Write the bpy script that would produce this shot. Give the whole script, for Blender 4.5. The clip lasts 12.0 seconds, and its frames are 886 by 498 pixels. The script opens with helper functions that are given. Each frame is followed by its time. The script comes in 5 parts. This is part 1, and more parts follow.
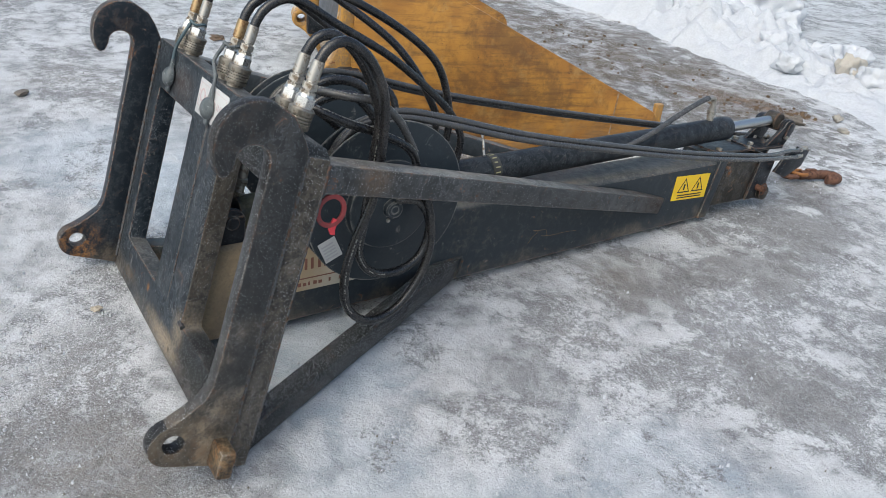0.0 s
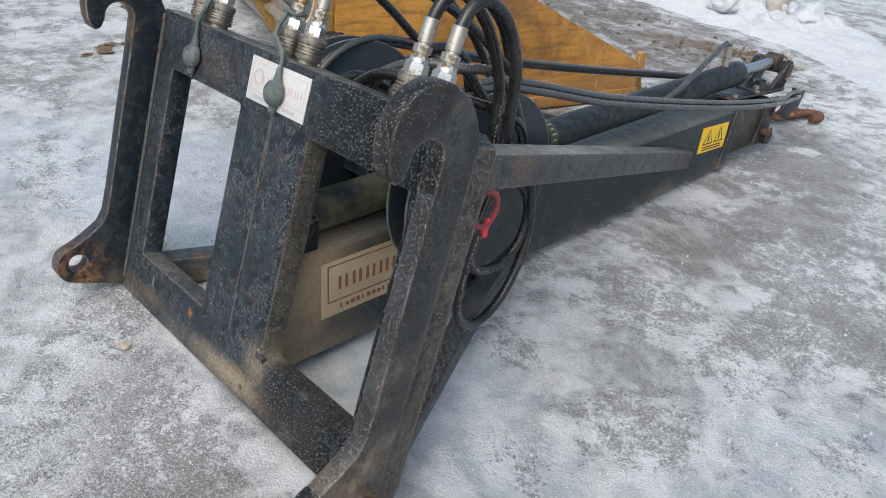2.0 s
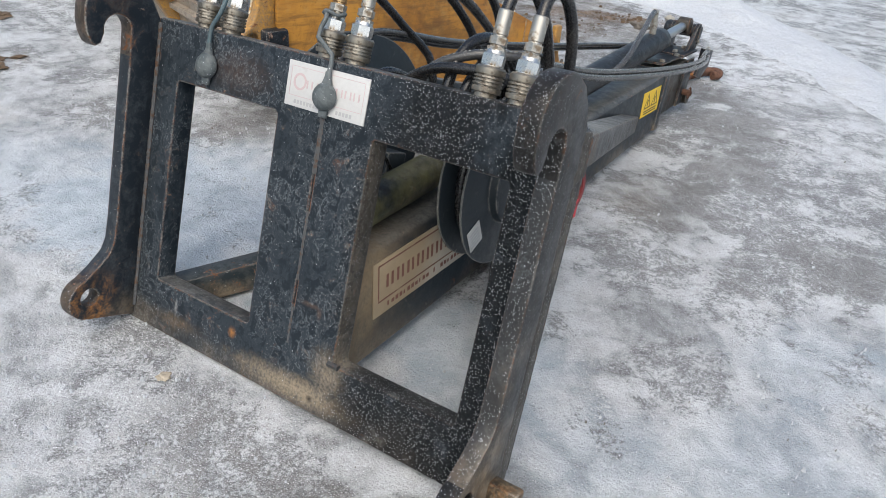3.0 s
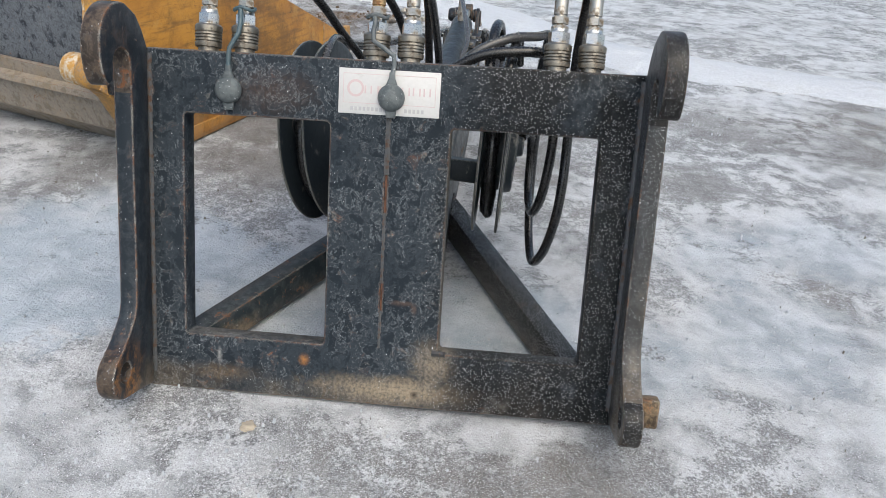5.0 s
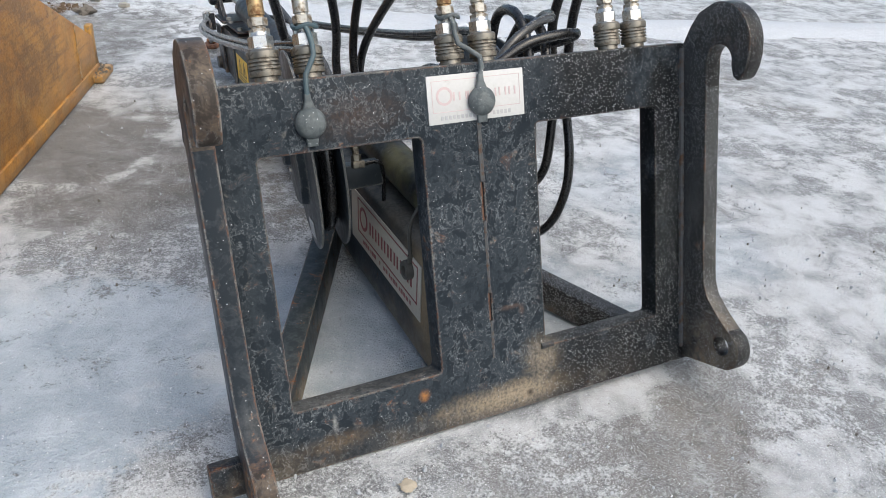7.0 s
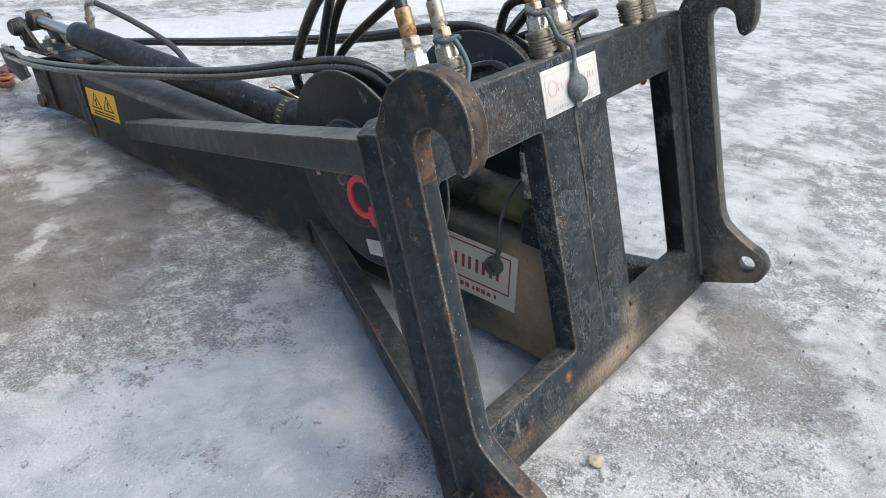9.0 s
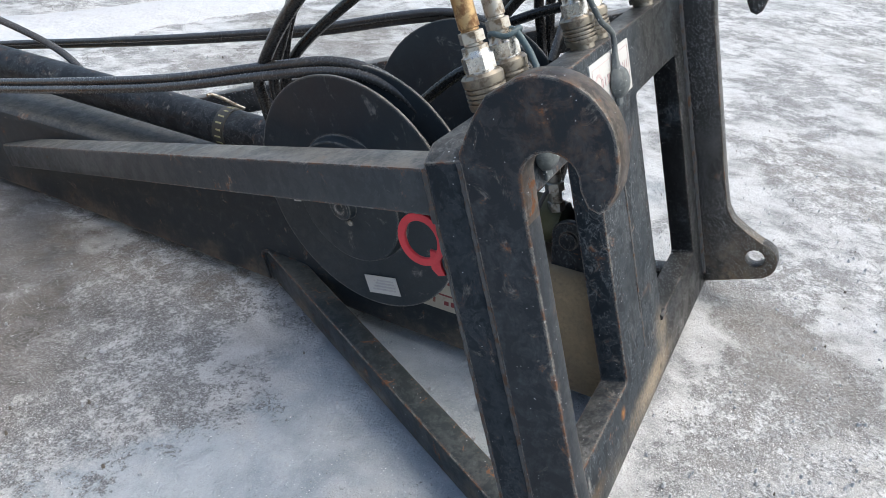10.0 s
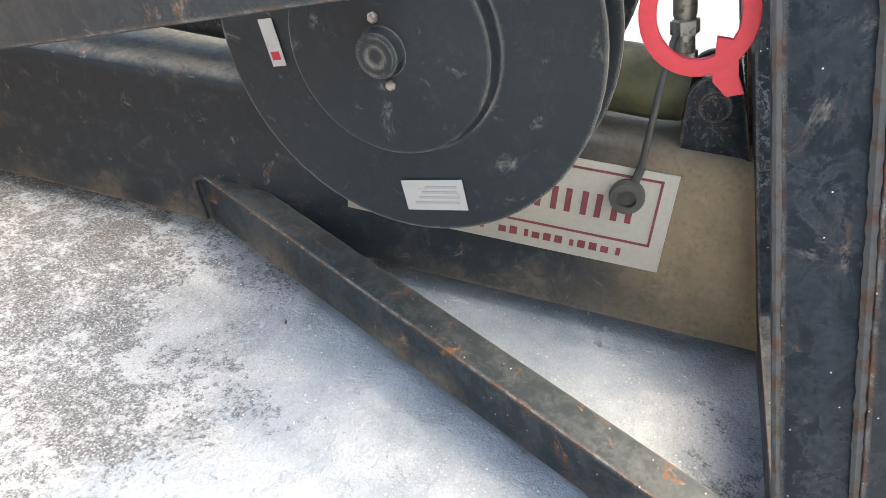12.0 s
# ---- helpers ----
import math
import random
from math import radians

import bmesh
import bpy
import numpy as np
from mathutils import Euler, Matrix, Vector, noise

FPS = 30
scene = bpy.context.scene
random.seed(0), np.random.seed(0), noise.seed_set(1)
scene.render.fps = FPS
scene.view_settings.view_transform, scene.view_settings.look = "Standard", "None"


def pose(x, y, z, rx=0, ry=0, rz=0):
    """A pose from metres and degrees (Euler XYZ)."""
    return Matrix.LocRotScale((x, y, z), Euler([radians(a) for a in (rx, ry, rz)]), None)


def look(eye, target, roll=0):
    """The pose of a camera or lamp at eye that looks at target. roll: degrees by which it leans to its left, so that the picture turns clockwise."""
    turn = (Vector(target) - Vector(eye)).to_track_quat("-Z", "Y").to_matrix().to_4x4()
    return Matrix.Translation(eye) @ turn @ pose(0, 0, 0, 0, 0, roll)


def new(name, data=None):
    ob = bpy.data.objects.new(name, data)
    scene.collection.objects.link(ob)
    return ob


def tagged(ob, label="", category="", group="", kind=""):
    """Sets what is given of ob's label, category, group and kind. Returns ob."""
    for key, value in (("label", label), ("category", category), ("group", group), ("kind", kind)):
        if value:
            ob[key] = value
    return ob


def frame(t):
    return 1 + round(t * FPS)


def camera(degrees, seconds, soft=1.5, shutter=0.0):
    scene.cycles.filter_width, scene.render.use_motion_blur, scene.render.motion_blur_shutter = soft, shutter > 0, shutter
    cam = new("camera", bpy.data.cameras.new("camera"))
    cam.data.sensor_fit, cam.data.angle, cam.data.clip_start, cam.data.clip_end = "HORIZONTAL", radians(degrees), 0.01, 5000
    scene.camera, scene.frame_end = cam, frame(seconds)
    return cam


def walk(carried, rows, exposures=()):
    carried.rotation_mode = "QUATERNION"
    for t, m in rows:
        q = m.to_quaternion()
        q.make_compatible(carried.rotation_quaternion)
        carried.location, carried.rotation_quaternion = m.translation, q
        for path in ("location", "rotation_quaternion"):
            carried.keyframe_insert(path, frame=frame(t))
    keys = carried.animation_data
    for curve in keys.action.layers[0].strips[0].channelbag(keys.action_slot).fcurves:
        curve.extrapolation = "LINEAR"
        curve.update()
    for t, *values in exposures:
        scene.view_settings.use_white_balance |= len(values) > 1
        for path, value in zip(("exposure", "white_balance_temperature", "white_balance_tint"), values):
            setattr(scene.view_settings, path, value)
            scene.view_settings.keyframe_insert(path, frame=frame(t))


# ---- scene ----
cam = camera(61.33, 12.0, 0.75)
PATH = [
    (0, (1.8194, -0.3370, 1.3155), (0.6705, 0.4746, 0.5531), 5.87),
    (0.5, (1.7400, -0.3168, 1.2992), (0.6101, 0.5092, 0.5239), 5.95),
    (1, (1.5934, -0.4025, 1.2702), (0.4980, 0.4544, 0.4790), 5.81),
    (1.5, (1.4458, -0.5117, 1.2492), (0.4066, 0.4004, 0.4441), 5.65),
    (2, (1.2773, -0.6029, 1.2146), (0.3200, 0.3834, 0.3956), 5.56),
    (2.5, (1.1371, -0.6961, 1.2083), (0.2853, 0.3779, 0.3830), 5.20),
    (3, (0.9666, -0.8955, 1.2102), (0.2442, 0.2663, 0.3805), 4.73),
    (3.2, (0.8988, -0.9539, 1.2116), (0.2327, 0.2414, 0.3822), 4.46),
    (4.8, (0.2841, -1.3114, 1.1637), (0.1408, 0.0857, 0.3971), 4.88),
    (5, (0.2198, -1.3041, 1.1511), (0.1182, 0.0945, 0.3806), 4.42),
    (5.5, (-0.0655, -1.2829, 1.1470), (0.0456, 0.1173, 0.3807), 5.09),
    (6, (-0.3367, -1.2715, 1.1543), (-0.0251, 0.0962, 0.3848), 5.57),
    (6.5, (-0.5373, -1.1899, 1.1394), (-0.0567, 0.1247, 0.3642), 5.32),
    (7, (-0.7205, -1.0578, 1.1358), (-0.0828, 0.1809, 0.3490), 5.09),
    (7.5, (-0.9733, -0.9993, 1.1356), (-0.1951, 0.1598, 0.3541), 4.72),
    (7.7, (-1.0497, -0.9598, 1.1470), (-0.2256, 0.1656, 0.3633), 4.62),
    (9.3, (-1.3830, -0.4456, 1.1089), (-0.2426, 0.3595, 0.3271), 3.21),
    (9.5, (-1.3594, -0.3662, 1.0996), (-0.1870, 0.3898, 0.3160), 3.34),
    (10, (-1.3180, -0.1478, 1.0491), (-0.0804, 0.4868, 0.2582), 4.00),
    (10.5, (-1.2724, 0.0525, 0.9562), (0.0135, 0.5766, 0.1614), 5.12),
    (11, (-1.1571, 0.1966, 0.7936), (0.1621, 0.6358, 0.0019), 6.06),
    (11.5, (-1.0734, 0.2697, 0.6566), (0.2567, 0.6566, -0.1440), 6.23),
    (11.8, (-1.0589, 0.2686, 0.6426), (0.2687, 0.6543, -0.1629), 5.89),
    (12, (-1.0511, 0.2883, 0.6611), (0.2801, 0.6460, -0.1513), 5.95),
]
EXPOSURES = [(0.0, 0.66, 6450, 4), (3.0, 0.68, 6520, 5), (7.5, 0.80, 6600, 5), (9.5, 0.96, 6650, 5), (10.5, 1.32, 6700, 5), (11.0, 1.85, 6850, 5), (11.5, 2.1, 7300, 6), (12.0, 2.4, 7700, 6)]
walk(cam, [(t, look(eye, target, roll)) for t, eye, target, roll in PATH], EXPOSURES)

# ---------------------------------------------------------------- world and light
SUN_EL, SUN_AZ = 56.0, -66.0          # degrees; azimuth from +x towards +y
world = bpy.data.worlds.new("sky")
scene.world = world
world.use_nodes = True
wn = world.node_tree
sky = wn.nodes.new("ShaderNodeTexSky")
sky.sky_type, sky.sun_disc = "NISHITA", False
sky.sun_elevation, sky.sun_rotation = radians(SUN_EL), radians(90 - SUN_AZ)
sky.air_density, sky.dust_density, sky.ozone_density = 1.0, 4.2, 1.0
back = wn.nodes["Background"]
back.inputs["Strength"].default_value = 0.15
wn.links.new(sky.outputs["Color"], back.inputs["Color"])

sun_data = bpy.data.lights.new("sun", "SUN")
sun_data.energy, sun_data.angle, sun_data.color = 0.8, radians(80), (1.0, 0.97, 0.90)
sun = new("sun", sun_data)
_el, _az = radians(SUN_EL), radians(SUN_AZ)
sun.matrix_basis = look((6 * math.cos(_el) * math.cos(_az), 6 * math.cos(_el) * math.sin(_az), 6 * math.sin(_el)), (0, 0, 0))

# ---------------------------------------------------------------- materials


class Nodes:
    """A short way to write node trees."""

    def __init__(self, name):
        self.mat = bpy.data.materials.new(name)
        self.mat.use_nodes = True
        self.tree = self.mat.node_tree
        self.bsdf = self.tree.nodes["Principled BSDF"]
        self.co = self.tree.nodes.new("ShaderNodeTexCoord").outputs["Object"]

    def put(self, socket, value):
        if hasattr(value, "is_linked"):
            self.tree.links.new(value, socket)
        else:
            socket.default_value = value

    def node(self, kind, out=0, props=(), **ins):
        nd = self.tree.nodes.new(kind)
        for key, value in dict(props).items():
            setattr(nd, key, value)
        for key, value in ins.items():
            self.put(nd.inputs[key.replace("_", " ")], value)
        return nd.outputs[out]

    def noise(self, scale, detail=6.0, rough=0.6, co=None, dist=0.0):
        return self.node("ShaderNodeTexNoise", Vector=co or self.co, Scale=scale, Detail=detail, Roughness=rough, Distortion=dist)

    def voronoi(self, scale, co=None, feature="F1", rand=1.0):
        return self.node("ShaderNodeTexVoronoi", props={"feature": feature}, Vector=co or self.co, Scale=scale, Randomness=rand)

    def stretch(self, x, y, z, co=None):
        return self.node("ShaderNodeMapping", Vector=co or self.co, Scale=(x, y, z))

    def math(self, op, a, b=0.0, c=0.0):
        nd = self.tree.nodes.new("ShaderNodeMath")
        nd.operation = op
        for n, v in enumerate((a, b, c)):
            self.put(nd.inputs[n], v)
        return nd.outputs[0]

    def ramp(self, value, lo, hi, a=0.0, b=1.0):
        return self.node("ShaderNodeMapRange", props={"interpolation_type": "SMOOTHSTEP"}, Value=value, From_Min=lo, From_Max=hi, To_Min=a, To_Max=b)

    def mix(self, fac, a, b):
        nd = self.tree.nodes.new("ShaderNodeMix")
        nd.data_type = "RGBA"
        self.put(nd.inputs[0], fac)
        for n, v in ((6, a), (7, b)):
            self.put(nd.inputs[n], v if hasattr(v, "is_linked") else (*v, 1.0))
        return nd.outputs[2]

    def axis(self, n):
        nd = self.tree.nodes.new("ShaderNodeSeparateXYZ")
        self.put(nd.inputs[0], self.co)
        return nd.outputs[n]

    def finish(self, color, rough=0.5, metal=0.0, height=None, strength=0.3, distance=0.002, spec=0.5, coat=0.0):
        self.put(self.bsdf.inputs["Base Color"], color if hasattr(color, "is_linked") else (*color, 1.0))
        self.put(self.bsdf.inputs["Roughness"], rough)
        self.put(self.bsdf.inputs["Metallic"], metal)
        self.put(self.bsdf.inputs["Specular IOR Level"], spec)
        self.put(self.bsdf.inputs["Coat Weight"], coat)
        if height is not None:
            b = self.node("ShaderNodeBump", Height=height, Strength=strength, Distance=distance)
            self.tree.links.new(b, self.bsdf.inputs["Normal"])
        return self.mat


RUST = (0.24, 0.095, 0.036)
DUST = (0.42, 0.315, 0.19)


def painted_steel(name, paint=(0.0085, 0.011, 0.0150), grey=(0.034, 0.040, 0.048), wear=0.5, rust=0.5, dust=0.0, drops=0.0, drops_from=None, dust_y=None, green=False, low=True, edge=0.7, veins=0.5, reach=0.0, gloss=0.22, top_pale=0.0, rusty=0.0, marks=(), mud=1.0, flank=0.0):
    """Black paint on steel: greyish film with pale veins, chips, bare edges, rust, road dust and water drops."""
    m = Nodes(name)
    big, mid, fine = m.noise(5, 8, 0.62), m.noise(23, 9, 0.72, dist=0.6), m.noise(150, 4, 0.6)
    film = m.noise(34, 8, 0.68, dist=0.45)
    streak = m.noise(1.0, 6, 0.65, co=m.stretch(45, 45, 7))
    cover = m.math("ADD", m.math("MULTIPLY", film, 0.7), m.math("MULTIPLY", streak, 0.3))
    c0 = 0.60 - 0.18 * wear
    fade = m.ramp(cover, c0 - 0.04, c0 + 0.05)
    speck = m.ramp(m.math("ADD", m.math("MULTIPLY", fine, 0.6), m.math("MULTIPLY", mid, 0.4)), 0.3, 0.7, 0.25, 0.95)
    col = m.mix(m.math("MULTIPLY", fade, speck), paint, grey)
    # nested pale tide marks where water dried
    level = m.math("ADD", cover, m.math("MULTIPLY", m.math("SUBTRACT", fine, 0.5), 0.02))
    tide = m.ramp(m.math("PINGPONG", m.math("MULTIPLY", level, 10.0), 0.5), 0.18, 0.05)
    lines = m.math("MULTIPLY", m.math("MULTIPLY", tide, m.ramp(m.math("ADD", big, m.math("MULTIPLY", m.math("SUBTRACT", film, 0.5), 0.8)), 0.40, 0.58)), m.ramp(fine, 0.35, 0.6, 0.15, 1.0))
    if flank:
        lines = m.math("MULTIPLY", lines, m.ramp(m.axis(0), -0.552, -0.540, 0.15, 1.0))
    col = m.mix(m.math("MULTIPLY", lines, veins), col, (0.150, 0.164, 0.178))
    chips = m.ramp(m.math("ADD", mid, m.math("MULTIPLY", fine, 0.25)), 0.825 - 0.13 * rust, 0.855 - 0.13 * rust)
    col = m.mix(m.math("MULTIPLY", chips, m.ramp(fine, 0.3, 0.6, 0.4, 1.0)), col, m.mix(fine, RUST, (0.09, 0.04, 0.024)))
    rough = m.math("ADD", m.ramp(mid, 0.3, 0.75, 0.30, 0.55), m.math("MULTIPLY", chips, 0.3))
    # worn and rusty edges; on the reels the pale rim is a painted highlight
    if edge:
        soft = m.node("ShaderNodeBevel", props={"samples": 4}, Radius=0.0075)
        geo = m.tree.nodes.new("ShaderNodeNewGeometry").outputs["Normal"]
        dot = m.node("ShaderNodeVectorMath", 1, {"operation": "DOT_PRODUCT"}, Vector=soft)
        m.tree.links.new(geo, dot.node.inputs[1])
        rim = m.math("MULTIPLY", m.ramp(m.math("ADD", m.math("SUBTRACT", 1.0, dot), m.math("MULTIPLY", m.math("SUBTRACT", mid, 0.5), 0.5)), 0.035, 0.13), edge)
        col = m.mix(rim, col, m.mix(m.ramp(film, 0.44, 0.56, 0.0, 1.0 if rust > 0 else 0.0), (0.30, 0.285, 0.26), m.mix(m.ramp(fine, 0.35, 0.65), RUST, (0.13, 0.065, 0.035))))
    if dust or dust_y:
        amount = m.ramp(m.math("ADD", m.math("MULTIPLY", big, 0.55), m.math("ADD", m.math("MULTIPLY", mid, 0.2), m.math("MULTIPLY", fine, 0.25))), 0.66 - 0.40 * dust, 0.90 - 0.40 * dust)
        if dust_y:
            amount = m.math("MULTIPLY", m.ramp(m.math("ADD", m.axis(1), m.math("MULTIPLY", m.math("SUBTRACT", big, 0.5), 0.6)), dust_y[1], dust_y[0]), 0.92)
            amount = m.math("MAXIMUM", amount, m.math("MULTIPLY", m.ramp(m.math("ADD", m.math("MULTIPLY", film, 0.6), m.math("MULTIPLY", big, 0.4)), 0.53, 0.66), 0.10))
            amount = m.math("MULTIPLY", amount, m.ramp(m.math("ADD", m.math("MULTIPLY", mid, 0.5), m.math("MULTIPLY", fine, 0.5)), 0.30, 0.55, 0.55, 1.0))
        col = m.mix(amount, col, m.mix(mid, DUST, (0.13, 0.095, 0.062)))
        rough = m.math("ADD", rough, m.math("MULTIPLY", amount, 0.25))
    if rusty:
        eye = m.math("MULTIPLY", m.ramp(m.axis(2), 0.15, 0.05), m.ramp(m.axis(1), -0.03, -0.10))
        head = m.math("MULTIPLY", m.math("MULTIPLY", m.ramp(m.axis(2), 0.66, 0.75), m.ramp(m.axis(1), -0.02, -0.13)), 0.14)
        patch = m.ramp(m.math("ADD", m.math("MULTIPLY", film, 0.6), m.math("MULTIPLY", mid, 0.4)), 0.45, 0.58)
        col = m.mix(m.math("MULTIPLY", m.math("MULTIPLY", m.math("MAXIMUM", eye, head), patch), rusty), col, m.mix(m.ramp(fine, 0.35, 0.65), (0.33, 0.155, 0.05), (0.12, 0.06, 0.03)))
    # upward faces paler: dust and frost, plus painted-in sky sheen
    if top_pale:
        up = m.tree.nodes.new("ShaderNodeSeparateXYZ")
        m.tree.links.new(m.tree.nodes.new("ShaderNodeNewGeometry").outputs["Normal"], up.inputs[0])
        lying = m.math("MULTIPLY", m.ramp(up.outputs[2], 0.55, 0.85), m.ramp(m.math("ADD", m.math("MULTIPLY", film, 0.4), m.math("ADD", m.math("MULTIPLY", big, 0.35), m.math("MULTIPLY", fine, 0.25))), 0.40, 0.58, 0.2, 1.0))
        col = m.mix(m.math("MULTIPLY", lying, top_pale), col, m.mix(mid, (0.26, 0.248, 0.225), (0.15, 0.138, 0.118)))
    # right-facing reveals: tan dust, with the light they catch painted in
    if flank:
        turned = m.tree.nodes.new("ShaderNodeSeparateXYZ")
        m.tree.links.new(m.tree.nodes.new("ShaderNodeNewGeometry").outputs["Normal"], turned.inputs[0])
        right_pale = m.math("MULTIPLY", m.math("MULTIPLY", m.ramp(turned.outputs[0], 0.5, 0.85), m.ramp(m.axis(0), 0.06, 0.12)), m.ramp(m.math("ADD", m.math("MULTIPLY", film, 0.45), m.math("ADD", m.math("MULTIPLY", big, 0.3), m.math("MULTIPLY", fine, 0.25))), 0.40, 0.56, 0.3, 1.0))
        col = m.mix(m.math("MULTIPLY", right_pale, flank), col, m.mix(mid, (0.25, 0.20, 0.14), (0.12, 0.10, 0.075)))
    if low:
        over_ice = m.math("ADD", m.axis(2), m.math("ADD", m.math("MULTIPLY", m.axis(1), -0.3022), 0.0252))
        splash = m.ramp(m.math("SUBTRACT", over_ice, m.math("MULTIPLY", m.math("ADD", big, m.math("MULTIPLY", mid, 0.5)), 0.22)), reach - 0.075, reach * 0.6 - 0.17)
        splash = m.math("MULTIPLY", m.math("MULTIPLY", splash, m.ramp(big, 0.42, 0.60, 0.08, 0.72 * mud)), m.ramp(m.math("ADD", m.math("MULTIPLY", film, 0.5), m.math("MULTIPLY", fine, 0.5)), 0.36, 0.56, 0.45, 1.0))
        col = m.mix(splash, col, m.mix(m.ramp(mid, 0.35, 0.65), (0.36, 0.29, 0.205), (0.22, 0.165, 0.11)))
    for x, z, rx, rz, tone, strength in marks:
        at = m.node("ShaderNodeMapping", Vector=m.co, Location=(-x / rx, 0, -z / rz), Scale=(1 / rx, 0.0, 1 / rz))
        away = m.node("ShaderNodeVectorMath", 1, {"operation": "LENGTH"}, Vector=at)
        away = m.math("ADD", away, m.math("MULTIPLY", m.math("SUBTRACT", m.math("ADD", m.math("MULTIPLY", film, 0.6), m.math("MULTIPLY", mid, 0.4)), 0.5), 2.4))
        col = m.mix(m.math("MULTIPLY", m.ramp(away, 1.35, 0.1), m.math("MULTIPLY", m.ramp(m.math("ADD", m.math("MULTIPLY", fine, 0.6), m.math("MULTIPLY", mid, 0.4)), 0.36, 0.60, 0.35, 1.0), strength)), col, tone)
    if green:
        g = m.math("MULTIPLY", m.ramp(m.axis(1), 0.75, 0.3), m.ramp(big, 0.35, 0.6))
        col = m.mix(m.math("MULTIPLY", g, 0.8), col, m.mix(mid, (0.105, 0.115, 0.040), (0.20, 0.17, 0.10)))
    height = m.math("ADD", m.math("MULTIPLY", mid, 0.5), m.math("MULTIPLY", fine, 0.25))
    height = m.math("SUBTRACT", height, m.math("MULTIPLY", chips, 0.3))
    if drops:
        where = m.ramp(m.noise(9, 4, 0.55), 0.34, 0.50, 0.5 if drops > 0.9 else 0.15, 1.0)
        if drops_from is not None:
            where = m.math("MULTIPLY", where, m.ramp(m.math("ADD", m.axis(0), m.math("MULTIPLY", m.math("SUBTRACT", big, 0.5), 0.3)), drops_from - 0.08, drops_from + 0.10, 0.015, 1.0))
            where = m.math("MULTIPLY", where, m.ramp(m.axis(0), 0.5535, 0.5470, 0.35, 1.0))
        col = m.mix(m.math("MULTIPLY", where, 0.86 * min(1.0, drops * 2.3)), col, (0.0045, 0.0048, 0.0052))
        drop = 0.0
        for scale, size in ((330, 0.27), (215, 0.22)):
            pick = m.node("ShaderNodeSeparateColor", Color=m.node("ShaderNodeTexVoronoi", 1, Vector=m.co, Scale=scale))
            keep = m.math("GREATER_THAN", m.math("MULTIPLY", where, drops), pick)
            one = m.math("MULTIPLY", m.ramp(m.voronoi(scale), size, size * 0.75), keep)
            drop = m.math("MAXIMUM", drop, one)
        # drops coloured near white, painting in the glints on the water
        col = m.mix(m.math("MULTIPLY", drop, 0.95), col, (0.70, 0.72, 0.74))
        rough = m.math("SUBTRACT", rough, m.math("MULTIPLY", drop, 0.2))
        height = m.math("ADD", height, m.math("MULTIPLY", drop, 1.2))
    return m.finish(col, rough, 0.0, height, 0.45, 0.0016, spec=gloss)


TAN, ORANGE, SOOT, CHALK = (0.36, 0.29, 0.205), (0.36, 0.16, 0.045), (0.008, 0.008, 0.009), (0.30, 0.30, 0.29)
FRAME_MARKS = [(0.04, 0.020, 0.20, 0.035, TAN, 0.75), (0.125, 0.090, 0.055, 0.06, TAN, 0.5), (-0.36, 0.030, 0.08, 0.022, (0.20, 0.14, 0.08), 0.4), (-0.170, 0.077, 0.013, 0.014, ORANGE, 0.75), (-0.367, 0.070, 0.006, 0.025, CHALK, 0.7), (0.086, 0.015, 0.012, 0.010, SOOT, 0.9), (0.045, 0.228, 0.030, 0.006, (0.17, 0.11, 0.08), 0.45), (0.075, 0.216, 0.008, 0.014, (0.17, 0.10, 0.065), 0.4), (-0.25, 0.67, 0.10, 0.05, (0.12, 0.075, 0.05), 0.32)]
M_FRAME = painted_steel("black_paint_frame", paint=(0.0150, 0.0200, 0.0260), grey=(0.034, 0.0425, 0.0515), wear=0.72, rust=0.24, drops=0.44, drops_from=0.15, veins=0.85, top_pale=0.35, mud=0.35, marks=FRAME_MARKS, flank=0.45, gloss=0.09)
M_FRAME_L = painted_steel("black_paint_chipped", grey=(0.026, 0.031, 0.037), wear=0.45, rust=0.6, drops=0.012, veins=0.45)
M_HOOK_R = painted_steel("worn_hook_wet", paint=(0.020, 0.0220, 0.0240), grey=(0.050, 0.052, 0.053), wear=0.62, rust=0.34, dust=0.04, mud=1.15, reach=0.36, drops=0.34, veins=0.65, edge=1.0, rusty=0.8, gloss=0.45)
M_HOOK_L = painted_steel("worn_hook_dry", paint=(0.0150, 0.0200, 0.0265), grey=(0.044, 0.052, 0.060), wear=0.45, rust=0.36, drops=0.020, veins=0.12, edge=1.0, rusty=0.85)
M_BOOM = painted_steel("black_paint_boom", paint=(0.025, 0.0315, 0.0375), grey=(0.037, 0.044, 0.050), wear=0.35, rust=0.3, dust_y=(0.00, 0.42), veins=0.06, edge=0.7, top_pale=0.45, mud=0.55)
M_STRUT_L = painted_steel("black_paint_strut", paint=(0.038, 0.046, 0.053), grey=(0.056, 0.064, 0.070), wear=0.5, rust=0.40, dust=0.05, veins=0.12, top_pale=0.65, edge=0.9)
M_STRUT_R = painted_steel("black_paint_strut_wet", paint=(0.030, 0.033, 0.036), grey=(0.082, 0.084, 0.085), wear=0.6, rust=0.70, dust=0.06, drops=0.22, veins=0.7, top_pale=0.9, edge=1.0, gloss=0.45, marks=[(0.510, 0.690, 0.014, 0.05, (0.20, 0.13, 0.075), 0.6), (0.10, 0.66, 0.05, 0.05, (0.16, 0.09, 0.055), 0.55)])
